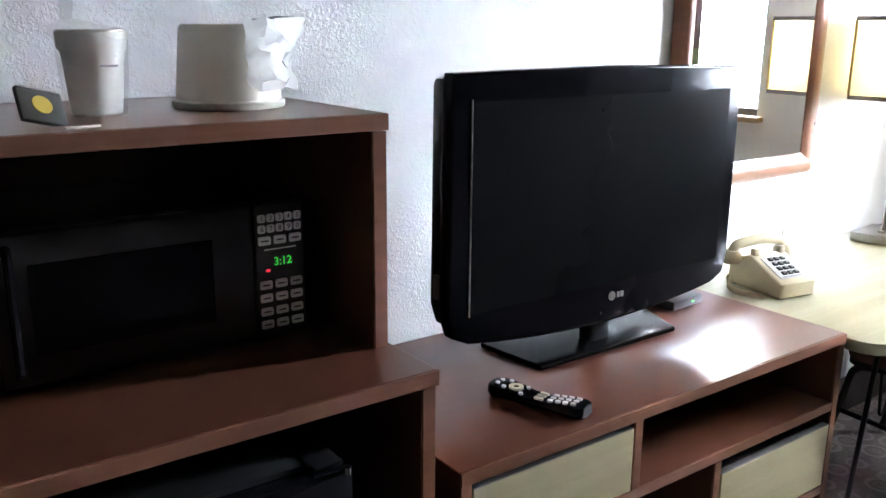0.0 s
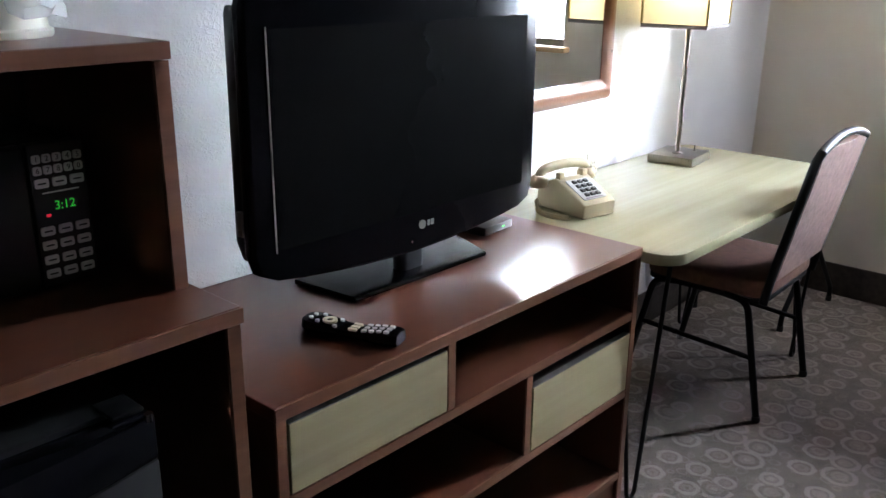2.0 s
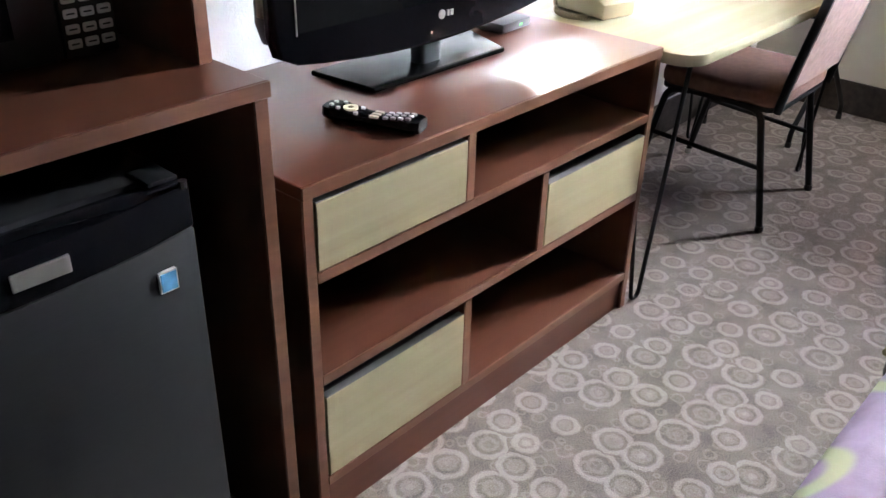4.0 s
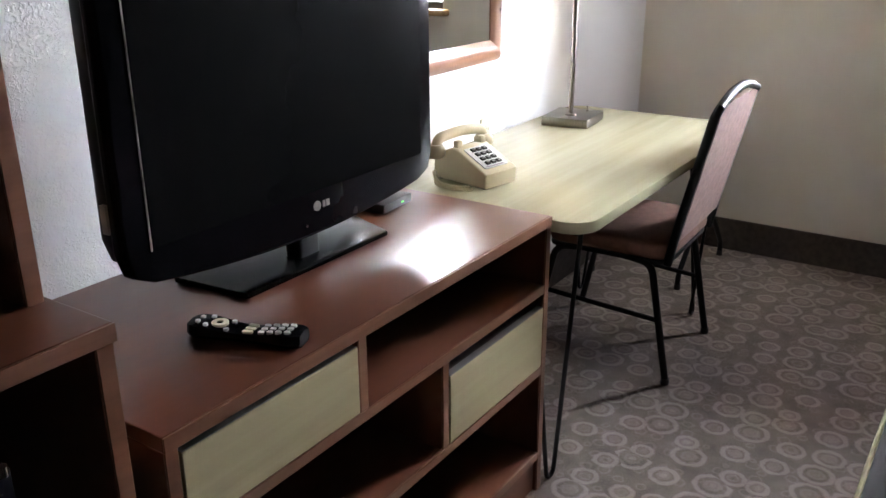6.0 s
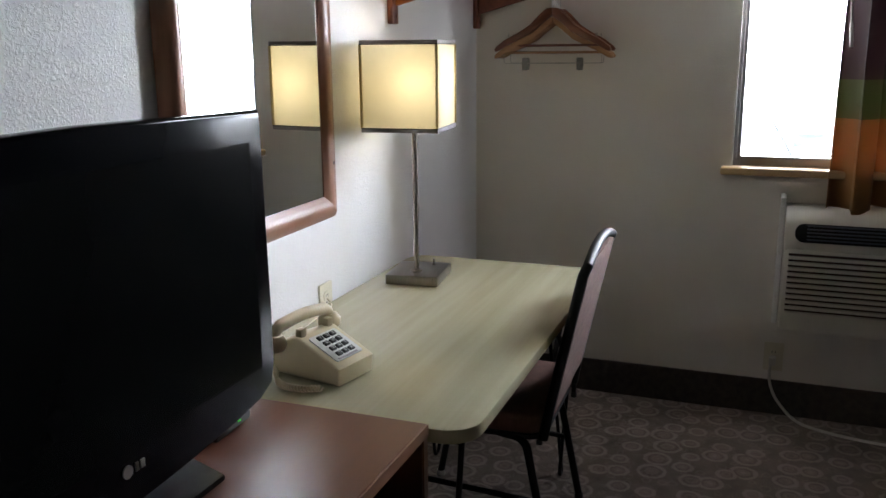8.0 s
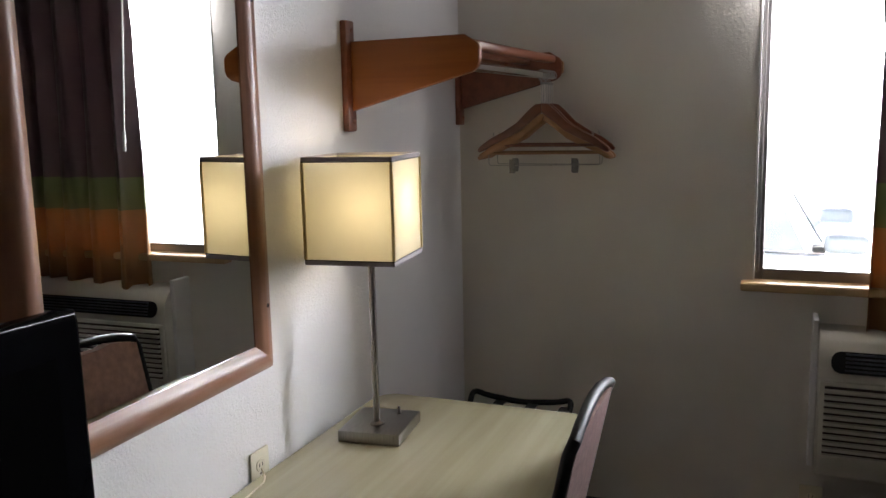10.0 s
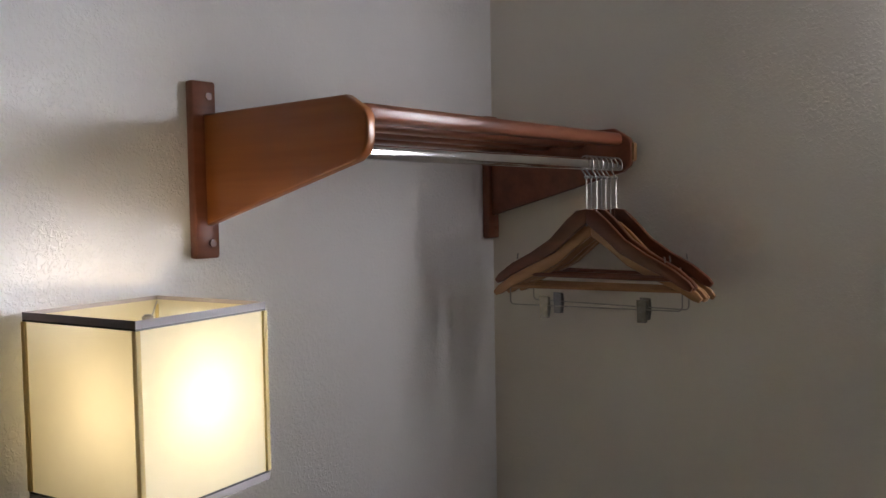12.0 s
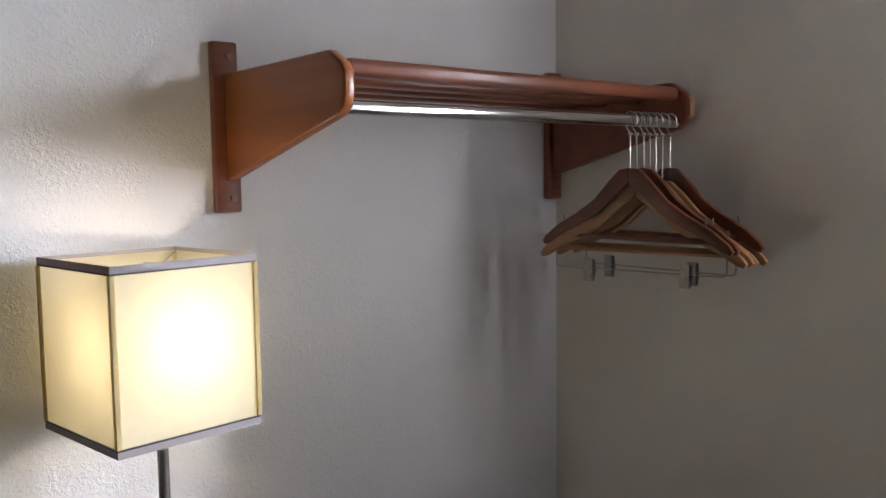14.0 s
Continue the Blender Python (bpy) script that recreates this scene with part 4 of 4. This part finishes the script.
def desk_lamp():
    ob = thing("table_lamp", (3.077, 1.574, 0.726), 7, "lit nickel table lamp with a square cream shade", "lamp", local=True)
    part("base", box(-0.062, 0.122, -0.094, 0.070, 0.0, 0.030, 0.003), NICKEL, ob, "brushed nickel square base", True)
    part("collar", lathe([(0.020, 0.030), (0.019, 0.034), (0.010, 0.038)], (0.006, -0.012, 0), 24), NICKEL, ob, "", True)
    part("pole", lathe([(0.0085, 0.030), (0.0085, 0.50)], (0.006, -0.012, 0), 20), NICKEL, ob, "", True)
    part("switch", lathe([(0.0055, 0.030), (0.0055, 0.033), (0.002, 0.034), (0.002, 0.043), (0.004, 0.045), (0.003, 0.050)], (0.09, -0.045, 0), 12), NICKEL, ob, "small toggle switch", True)
    part("knob", lathe([(0.004, 0.458), (0.006, 0.464), (0.004, 0.470)], (-0.004, -0.020, 0), 12), INK, ob, "dark turn knob", True)
    zs, ze, hx, hy = 0.472, 0.719, 0.112, 0.112
    # four panels of thin cloth
    for i, (a, b) in enumerate((((-hx, -hy), (hx, -hy)), ((hx, -hy), (hx, hy)), ((hx, hy), (-hx, hy)), ((-hx, hy), (-hx, -hy)))):
        bm = bmesh.new()
        v = [bm.verts.new((*a, zs)), bm.verts.new((*b, zs)), bm.verts.new((*b, ze)), bm.verts.new((*a, ze))]
        bm.faces.new(v)
        bmesh.ops.subdivide_edges(bm, edges=bm.edges[:], cuts=6, use_grid_fill=True)
        part("shade_panel", bm, SHADE, ob, "cream fabric shade side")
    for z in (zs - 0.006, ze - 0.004):
        for a, b, c, d in ((-hx - 0.002, hx + 0.002, -hy - 0.002, -hy - 0.0004), (-hx - 0.002, hx + 0.002, hy + 0.0004, hy + 0.002), (-hx - 0.002, -hx - 0.0004, -hy - 0.0003, hy + 0.0003), (hx + 0.0004, hx + 0.002, -hy - 0.0003, hy + 0.0003)):
            rib = part("ribbon", box(a, b, c, d, z, z + 0.010), SHADE_TRIM, ob, "grey ribbon trim")
            zl = z + 0.0102 if z < 0.6 else z - 0.0027
            part("ribbon_stitching", box(a, b, c, d, zl, zl + 0.0025), INK, rib, "thin black stitched line")
    for sx in (-1, 1):
        for sy in (-1, 1):
            part("piping", box(sx * hx - 0.0038, sx * hx + 0.0038, sy * hy - 0.0038, sy * hy + 0.0038, zs + 0.007, ze - 0.0068, 0.001), SHADE_EDGE, ob, "ochre corner piping")
    for sx in (-1, 1):
        for sy in (-1, 1):
            part("spider_wire", tube([(sx * hx, sy * hy, ze - 0.003), (sx * 0.01, sy * 0.01, ze - 0.022)], 0.0012, 6), WIRE, ob)
    part("finial", lathe([(0.004, ze - 0.025), (0.008, ze - 0.018), (0.008, ze - 0.008), (0.004, ze - 0.005)], (0, 0, 0), 14), NICKEL, ob, "small brass-coloured finial", True)
    part("bulb_socket", lathe([(0.013, 0.50), (0.016, 0.515), (0.016, 0.55), (0.013, 0.555)], (0.0, 0, 0), 16), IVORY, ob, "", True)
desk_lamp()


def telephone():
    ob = thing("telephone", (2.29, 1.455, 0.726), -11, "beige push-button desk telephone with handset on its cradle", "telephone", local=True)
    w = 0.062
    prof = [(-0.085, 0.004), (-0.088, 0.042), (-0.080, 0.047), (0.02, 0.094), (0.035, 0.094), (0.095, 0.070), (0.10, 0.06), (0.102, 0.004)]
    part("body", prism(prof, "x", -w, w, 0.006, seg=3), BEIGE, ob, "", True)
    tilt = math.degrees(math.atan2(0.047, 0.10))
    m = pose(0, -0.031, 0.0703, tilt, 0, 0)
    def on_slope(bm):
        bmesh.ops.transform(bm, matrix=m, verts=bm.verts)
        return bm
    k = part("keypad_plate", on_slope(prism(round_rect(-0.045, 0.045, -0.044, 0.044, 0.006), "z", -0.002, 0.0022, 0.0006)), KEYPLATE, ob, "pale keypad card", True)
    for i in range(12):
        cx, cy = -0.021 + 0.021 * (i % 3), 0.030 - 0.019 * (i // 3)
        part("key", on_slope(box(cx - 0.0075, cx + 0.0075, cy - 0.006, cy + 0.006, 0.0022, 0.0068, 0.0012)), INK, k)
        part("key_numeral", on_slope(letters("123456789*0#"[i], 0.010, pose(cx, cy, 0.0070))), BUTTON, k)
    part("card_print", on_slope(box(-0.035, 0.03, -0.041, -0.037, 0.0022, 0.0027)), SHADE_TRIM, k, "unreadable print line")
    for sx in (-1, 1):
        part("cradle_horn", box(sx * 0.045 - 0.010, sx * 0.045 + 0.010, 0.018, 0.036, 0.088, 0.112, 0.004), BEIGE, ob, "", True)
    path = bend([(-0.098, 0.062, 0.082), (-0.085, 0.062, 0.118), (0.0, 0.060, 0.128), (0.085, 0.062, 0.118), (0.098, 0.062, 0.082)], 0.035, 8)
    h = part("handset", tube(path, 0.0145, 12, flat=0.85), BEIGE, ob, "", True)
    for sx in (-1, 1):
        part("ear_cup", lathe([(0.022, 0.070), (0.027, 0.078), (0.027, 0.092), (0.018, 0.104)], (sx * 0.094, 0.062, 0), 24), BEIGE, h, "", True)
    pts = []
    for i in range(240):
        u = i / 239
        a = u * 2 * math.pi * 22
        c = Vector((-0.10 - 0.035 * math.sin(u * math.pi), 0.06 - 0.13 * u, 0.012 + 0.02 * (1 - u) * (1 if u < 0.2 else 0.3)))
        pts.append(c + Vector((math.cos(a), 0, math.sin(a))) * 0.0065)
    part("coiled_cord", tube(pts, 0.0018, 6), BEIGE, ob, "beige coiled cord", True)
    part("line_cord", tube(bend([(0.0, 0.10, 0.012), (0.05, 0.18, 0.004), (0.22, 0.245, 0.004), (0.40, 0.30, 0.004), (0.43, 0.345, 0.010)], 0.05), 0.002, 6), BEIGE, ob, "thin line cord", True)
    for sx in (-1, 1):
        for y in (-0.07, 0.085):
            part("foot", lathe([(0.007, 0.0), (0.007, 0.0045)], (sx * 0.045, y, 0), 10), INK, ob)
telephone()


def chair():
    """Stacking banquet chair: seat faces +y."""
    ob = thing("banquet_chair", (3.0, 1.27, 0), 1.5, "black metal banquet chair with mauve fabric, pushed under the desk", "chair", local=True)
    hw = 0.215
    st = prism(round_rect(-hw - 0.005, hw + 0.005, -0.19, 0.225, 0.055, 6), "z", 0.405, 0.462, 0.018, seg=4)
    for v in st.verts:
        if v.co.z > 0.45:
            v.co.z += 0.012 * (1 - (v.co.x / hw) ** 2) * (1 - (v.co.y / 0.22) ** 2)
    part("seat", st, SEATFAB, ob, "mauve upholstered seat", True)
    part("seat_pan", prism(round_rect(-hw, hw, -0.185, 0.22, 0.05, 5), "z", 0.392, 0.404), SATIN, ob)
    def lean(z):
        return -0.185 - 0.105 * max(0.0, (z - 0.42)) / 0.49
    zs = [0.40, 0.52, 0.64, 0.76, 0.86]
    path = [(-hw, lean(z), z) for z in zs]
    arch = [(x, lean(0.885) - 0.006, 0.885 + 0.035 * (1 - (x / hw) ** 2)) for x in (-hw + 0.006, -0.15, -0.075, 0, 0.075, 0.15, hw - 0.006)]
    path += arch + [(hw, lean(z), z) for z in reversed(zs)]
    part("back_frame", tube(path, 0.0125, 10, flat=1.1), SATIN, ob, "black metal back frame", True)
    bm = bmesh.new()
    for face, off in ((0, 0.012), (1, -0.014)):
        grid = []
        for j in range(9):
            z = 0.475 + 0.40 * j / 8
            row = []
            for i in range(9):
                u = -1 + 2 * i / 8
                zz = z + (0.030 * (1 - u * u) * j / 8) - (0.012 * (1 if abs(u) < 0.3 and j == 8 else 0))
                row.append(bm.verts.new((u * (hw - 0.011), lean(zz) + off + (0.012 if face == 0 else -0.006) * (1 - u * u) * math.sin(math.pi * (j + 0.5) / 9), zz)))
            grid.append(row)
        for j in range(8):
            for i in range(8):
                bm.faces.new((grid[j][i], grid[j][i + 1], grid[j + 1][i + 1], grid[j + 1][i]))
        if face == 0:
            first = grid
    for i in range(8):
        for j in (0, 8):
            bm.faces.new((first[j][i], first[j][i + 1], grid[j][i + 1], grid[j][i]))
            bm.faces.new((first[i][j], first[i + 1][j], grid[i + 1][j], grid[i][j]))
    part("backrest", bm, MAUVE, ob, "mauve upholstered backrest", True)
    for sx in (-1, 1):
        leg = bend([(sx * (hw - 0.01), -0.06, 0.398), (sx * (hw - 0.004), -0.135, 0.392), (sx * (hw + 0.003), -0.212, 0.012)], 0.05)
        lg = part("leg", tube(leg, 0.0115, 10), SATIN, ob, "black tubular leg", True)
        part("foot_cap", lathe([(0.0125, 0.0), (0.0145, 0.004), (0.0135, 0.02)], (sx * (hw + 0.003), -0.212, 0), 12), BLACK, lg)
        leg = bend([(sx * (hw - 0.01), 0.11, 0.398), (sx * (hw - 0.004), 0.185, 0.392), (sx * (hw + 0.01), 0.265, 0.012)], 0.05)
        lg = part("leg", tube(leg, 0.0115, 10), SATIN, ob, "black tubular leg", True)
        part("foot_cap", lathe([(0.0125, 0.0), (0.0145, 0.004), (0.0135, 0.02)], (sx * (hw + 0.01), 0.265, 0), 12), CORD, lg, "pale plastic foot cap")
        part("stretcher", tube([(sx * (hw + 0.0), -0.170, 0.21), (sx * (hw + 0.004), 0.222, 0.235)], 0.0085, 8), SATIN, ob, "", True)
    part("stretcher", tube([(-hw, 0.19, 0.36), (hw, 0.19, 0.36)], 0.008, 8), SATIN, ob, "", True)
chair()


def luggage_rack():
    ob = thing("luggage_rack", (3.80, 1.40, 0), 0, "black folding luggage rack standing in the corner", "luggage rack")
    for (xa, xb, dy, flip) in ((3.56, 4.05, 0.012, 1), (4.04, 3.56, -0.012, -1)):
        ya, yb = 1.27 + dy, 1.64 + dy
        f = [(xa, ya, 0.012), (xa, ya, 0.06), (xb - flip * 0.04, ya, 0.50), (xb, ya - 0.0, 0.535), (xb, ya + 0.05, 0.520), (xb, (ya + yb) / 2, 0.505), (xb, yb - 0.05, 0.520), (xb, yb, 0.535), (xb - flip * 0.04, yb, 0.50), (xa, yb, 0.06), (xa, yb, 0.012)]
        fr = part("tube_frame", tube(bend(f, 0.05, 5), 0.0105, 10), SATIN, ob, "black bent steel tube", True)
        for y in (ya, yb):
            part("foot_cap", lathe([(0.0125, 0.0), (0.0125, 0.022)], (xa, y, 0), 12), INK, fr)
    for y in (1.30, 1.42, 1.54):
        bm = box(3.575, 4.04, y - 0.02, y + 0.02, 0.507, 0.5095)
        part("strap", bm, SATIN, ob, "black webbing strap")
luggage_rack()

# ---- coat rack and hangers ----
def coat_rack():
    ob = thing("coat_rack", (3.69, WALL_Y, 1.503), 0, "honey-stained wooden wall shelf with a chrome hanging rod", "coat rack")
    side = [(WALL_Y - 0.021, 1.742), (WALL_Y - 0.021, 1.558), (1.356, 1.650), (1.340, 1.662), (1.334, 1.678), (1.334, 1.712), (1.342, 1.724), (1.376, 1.745)]
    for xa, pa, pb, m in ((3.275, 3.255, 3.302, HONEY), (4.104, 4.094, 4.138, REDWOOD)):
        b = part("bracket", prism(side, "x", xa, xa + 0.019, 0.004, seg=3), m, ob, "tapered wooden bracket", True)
        if m is REDWOOD:
            part("nose_cap", prism([(1.3335, 1.672), (1.3335, 1.714), (1.329, 1.710), (1.329, 1.676)], "x", xa + 0.002, xa + 0.017), HANGER_TAN, b, "paler rounded nose of the bracket")
        p = part("wall_plate", box(pa, pb, WALL_Y - 0.020, WALL_Y - 0.0005, 1.503, 1.797, 0.004), REDWOOD, ob, "wooden mounting plate", True)
        for z in (1.528, 1.772):
            part("screw_plug", lathe([(0.0065, -0.0225), (0.006, -0.0185)], ((pa + pb) / 2 + 0.008, WALL_Y, z), 12, axis="y"), REDWOOD, p, "", True)
    for y, z, h in ((1.372, 1.708, 0.026), (1.462, 1.706, 0.022), (1.552, 1.706, 0.022), (1.640, 1.706, 0.022)):
        part("slat", box(3.2945, 4.1035, y - 0.020, y + 0.020, z, z + h, 0.009, seg=3), REDWOOD, ob, "", True)
    part("hanging_rod", lathe([(0.0118, 3.2945), (0.0118, 4.1035)], (0, 1.362, 1.6635), 24, axis="x"), CHROME, ob, "chrome rod", True)
coat_rack()


CLIPMETAL = mat("worn_chrome_clip", (0.22, 0.22, 0.23), 0.38, 1.0, vary=0.3, scale=90)


def hanger(x, turn, wooden, clips, sway, label):
    ob = thing("coat_hanger", (x, 1.362, 1.664), turn, label, "coat hanger", "hangers on the rod", local=True)
    hook = [(0, 0.016 * math.sin(radians(a)), 0.0 + 0.016 * math.cos(radians(a))) for a in range(-130, 91, 12)]
    hook = hook + [(0, 0.010, -0.012), (0, 0.0, -0.026), (0, 0.0, -0.128)]
    part("hook", tube(hook, 0.0016, 8), WIRE, ob, "chrome wire hook", True)
    part("hook_ring", lathe([(0.0035, -0.030), (0.0055, -0.027), (0.0035, -0.024)], (0, 0, 0), 12), WIRE, ob)
    dz = -0.092 if wooden is HANGER_RED else -0.118
    top = [(0, 0), (0.022, -0.003), (0.045, -0.022), (0.085, -0.062), (0.13, -0.090), (0.18, -0.115), (0.215, -0.140), (0.224, -0.152)]
    low = [(0.218, -0.160), (0.205, -0.156), (0.17, -0.135), (0.12, -0.113), (0.075, -0.090), (0.035, -0.056), (0.0, -0.030)]
    bm = bmesh.new()
    for s in (-1, 1):
        pts = [(s * u, dz + v) for u, v in top + low]
        prism(pts, "x", -0.006, 0.006, 0.0025, bm, 2)
    part("shoulder", bm, wooden, ob, "shaped wooden shoulders", True)
    part("trouser_bar", tube([(0, -0.196, dz - 0.138), (0, 0.196, dz - 0.138)], 0.0045, 8), wooden, ob, "thin wooden bar", True)
    for s in (-1, 1):
        part("notch_pin", tube([(0, s * 0.168, dz - 0.106), (0, s * 0.166, dz - 0.094)], 0.0016, 6), WIRE, ob)
    if clips:
        zc = dz - 0.178
        part("clip_wire", tube(bend([(0, -0.185, dz - 0.140), (0, -0.185, zc), (0, 0.185, zc), (0, 0.185, dz - 0.140)], 0.01), 0.0014, 6), WIRE, ob, "steel wire", True)
        for s in (-0.105 + sway, 0.105 + sway):
            c = part("clip", prism([(-0.010, zc + 0.018), (0.010, zc + 0.018), (0.012, zc - 0.004), (0.009, zc - 0.026), (-0.009, zc - 0.026), (-0.012, zc - 0.004)], "x", 0.002, 0.0035), CLIPMETAL, None, "chrome trouser clip")
            c.data.transform(Matrix.Translation((0, s, 0)))
            c.parent = ob
            b = part("clip_jaw", prism([(-0.010, zc + 0.020), (0.010, zc + 0.020), (0.009, zc - 0.026), (-0.009, zc - 0.026)], "x", -0.006, -0.0045), CLIPMETAL, None, "chrome trouser clip")
            b.data.transform(Matrix.Translation((0, s, 0)))
            b.parent = ob
    return ob


LABEL_R = "dark cherry wooden coat hanger on the chrome rod"
LABEL_T = "natural wood coat hanger on the chrome rod"
LABEL_C = "natural wood hanger with chrome trouser clips"
for x, turn, w, cl, sw, lb in ((3.955, 1, HANGER_RED, False, 0, LABEL_R), (3.975, 9, HANGER_TAN, True, 0.0, LABEL_C), (3.998, -5, HANGER_RED, False, 0.0, LABEL_R), (4.018, 7, HANGER_TAN, False, 0, LABEL_T),
                               (4.038, -2, HANGER_TAN, True, 0.014, LABEL_C), (4.060, 4, HANGER_TAN, False, 0.0, LABEL_T), (4.086, -6, HANGER_RED, False, 0, LABEL_R)):
    hanger(x, turn, w, cl, sw, lb)

# ---- bed ----
def bed():
    x0, x1, y1, y0 = 0.80, 2.06, 0.36, -1.70
    ob = thing("bed", ((x0 + x1) / 2, (y0 + y1) / 2, 0), 0, "bed with a lavender spread patterned with pale green rings", "bed")
    part("bed_base", box(x0 + 0.03, x1 - 0.02, y0, y1 - 0.03, 0.0, 0.28, 0.01), BEDBASE, ob, "dark bed base")
    part("mattress", box(x0 + 0.01, x1 - 0.04, y0, y1 - 0.02, 0.282, 0.53, 0.05, seg=4), BEDBASE, ob, "dark mattress under the spread", True)
    bm = bmesh.new()
    n_, m_ = 40, 44
    grid = []
    for j in range(m_ + 1):
        row = []
        v = j / m_
        for i in range(n_ + 1):
            u = i / n_
            x = x0 - 0.01 + (x1 - x0 + 0.0) * u
            edge = y1 + 0.006 - 0.05 * max(0.0, (x - 1.50) / 0.55)
            y = y0 + (edge - y0) * v
            z = 0.552 + 0.006 * noise.noise((x * 5, y * 5, 0))
            drop = max(0.0, (v - 0.965) / 0.035)
            z -= 0.05 * drop ** 2 * (1 if x < 1.55 else 0.5)
            row.append(bm.verts.new((x, y, z)))
        grid.append(row)
    for j in range(m_):
        for i in range(n_):
            bm.faces.new((grid[j][i], grid[j][i + 1], grid[j + 1][i + 1], grid[j + 1][i]))
    s = part("bedspread", bm, SPREAD, ob, "lavender spread with pale green rings", True)
    s.modifiers.new("thick", "SOLIDIFY").thickness = 0.012
    bm = box(1.56, x1 + 0.02, y1 - 0.10, y1 + 0.022, 0.44, 0.528, 0.02, seg=3)
    part("footboard_cover", bm, BEDBASE, ob, "dark brown folded cover at the foot", True)
    part("edging", tube([(1.56, y1 + 0.022, 0.505), (1.80, y1 + 0.024, 0.508), (x1 + 0.02, y1 + 0.022, 0.506)], 0.007, 8), OLIVE, ob, "olive piping", True)
bed()

# ---- outside ----
bm = box(FAR_X + 0.16, 90, -60, 60, -0.9, -0.6)
setting("ground", bm, CONCRETE, "sunlit pale concrete parking lot")
# emitting sheet beyond the lot, added to push more daylight through the window
SKY_GLOW = glow("glowing_sky_backdrop", (0.84, 0.93, 1.0), 22.0)
setting("backdrop", box(62, 62.2, -70, 70, -0.6, 45), SKY_GLOW, "glowing sky backdrop added to boost the daylight")
# unseen overhang, added so that direct sun only reaches the sill
setting("added_eave", box(FAR_X + 0.151, FAR_X + 0.95, -5, 5, 2.75, 2.9), STUCCO, "unseen roof overhang added to block the sun")


def car():
    """Pale car seen side-on; its nose points along -x before turning."""
    ob = thing("parked_car", (9.5, 1.54, -0.6), 90, "pale silver car parked side-on outside the window", "car", local=True)
    low = [(-0.9, 0.30), (0.9, 0.30), (0.92, 0.66), (0.86, 0.93), (-0.86, 0.93), (-0.92, 0.66)]
    part("body", prism(low, "x", -2.3, 2.1, 0.09, seg=3), CARPAINT, ob, "silver body", True)
    part("cabin", prism([(-1.24, 0.932), (-0.90, 1.50), (1.55, 1.52), (1.95, 0.932)], "y", -0.78, 0.78, 0.06, seg=3), CARPAINT, ob, "", True)
    for s in (-1, 1):
        for xa, xb, xc, xd in ((-1.06, -0.84, 0.05, 0.05), (0.14, 0.14, 1.36, 1.62)):
            part("side_window", prism([(xa, 0.965), (xb, 1.43), (xc, 1.44), (xd, 0.965)], "y", s * 0.776, s * 0.786, 0.004), CARGLASS, ob, "side glass with sky reflection in its colour")
        m = part("wing_mirror", box(-1.52, -1.20, s * 0.86, s * 1.02, 0.98, 1.14, 0.05, seg=3), CARGLASS, ob, "grey wing mirror housing", True)
        part("mirror_arm", box(-1.22, -1.12, s * 0.77, s * 0.90, 0.97, 1.02, 0.012), RUBBER, m)
        part("door_handle", box(-0.10, 0.06, s * 0.905, s * 0.93, 0.80, 0.83, 0.008), CHROME, ob, "", True)
        for x in (-1.42, 1.32):
            w = part("wheel", lathe([(0.30, -0.10), (0.33, -0.07), (0.33, 0.07), (0.30, 0.10)], (x, s * 0.84, 0.33), 28, axis="y"), RUBBER, ob, "black tyre", True)
            part("rim", lathe([(0.20, -0.105), (0.20, 0.105)], (x, s * 0.84, 0.33), 20, axis="y"), CARPAINT, w, "silver rim", True)
        part("headlight", lathe([(0.09, -2.32), (0.11, -2.26)], (0, s * 0.62, 0.68), 18, axis="x"), CHROME, ob, "", True)
    gl = prism([(-0.70, -0.27), (0.70, -0.27), (0.62, 0.25), (-0.62, 0.25)], "z", 0.0, 0.01)
    bmesh.ops.transform(gl, matrix=Matrix.Translation((-1.08, 0, 1.22)) @ Matrix.Rotation(radians(-59), 4, "Y") @ Matrix.Rotation(radians(-90), 4, "Z"), verts=gl.verts)
    part("windscreen", gl, CARGLASS, ob, "windscreen with sky reflection in its colour")
car()
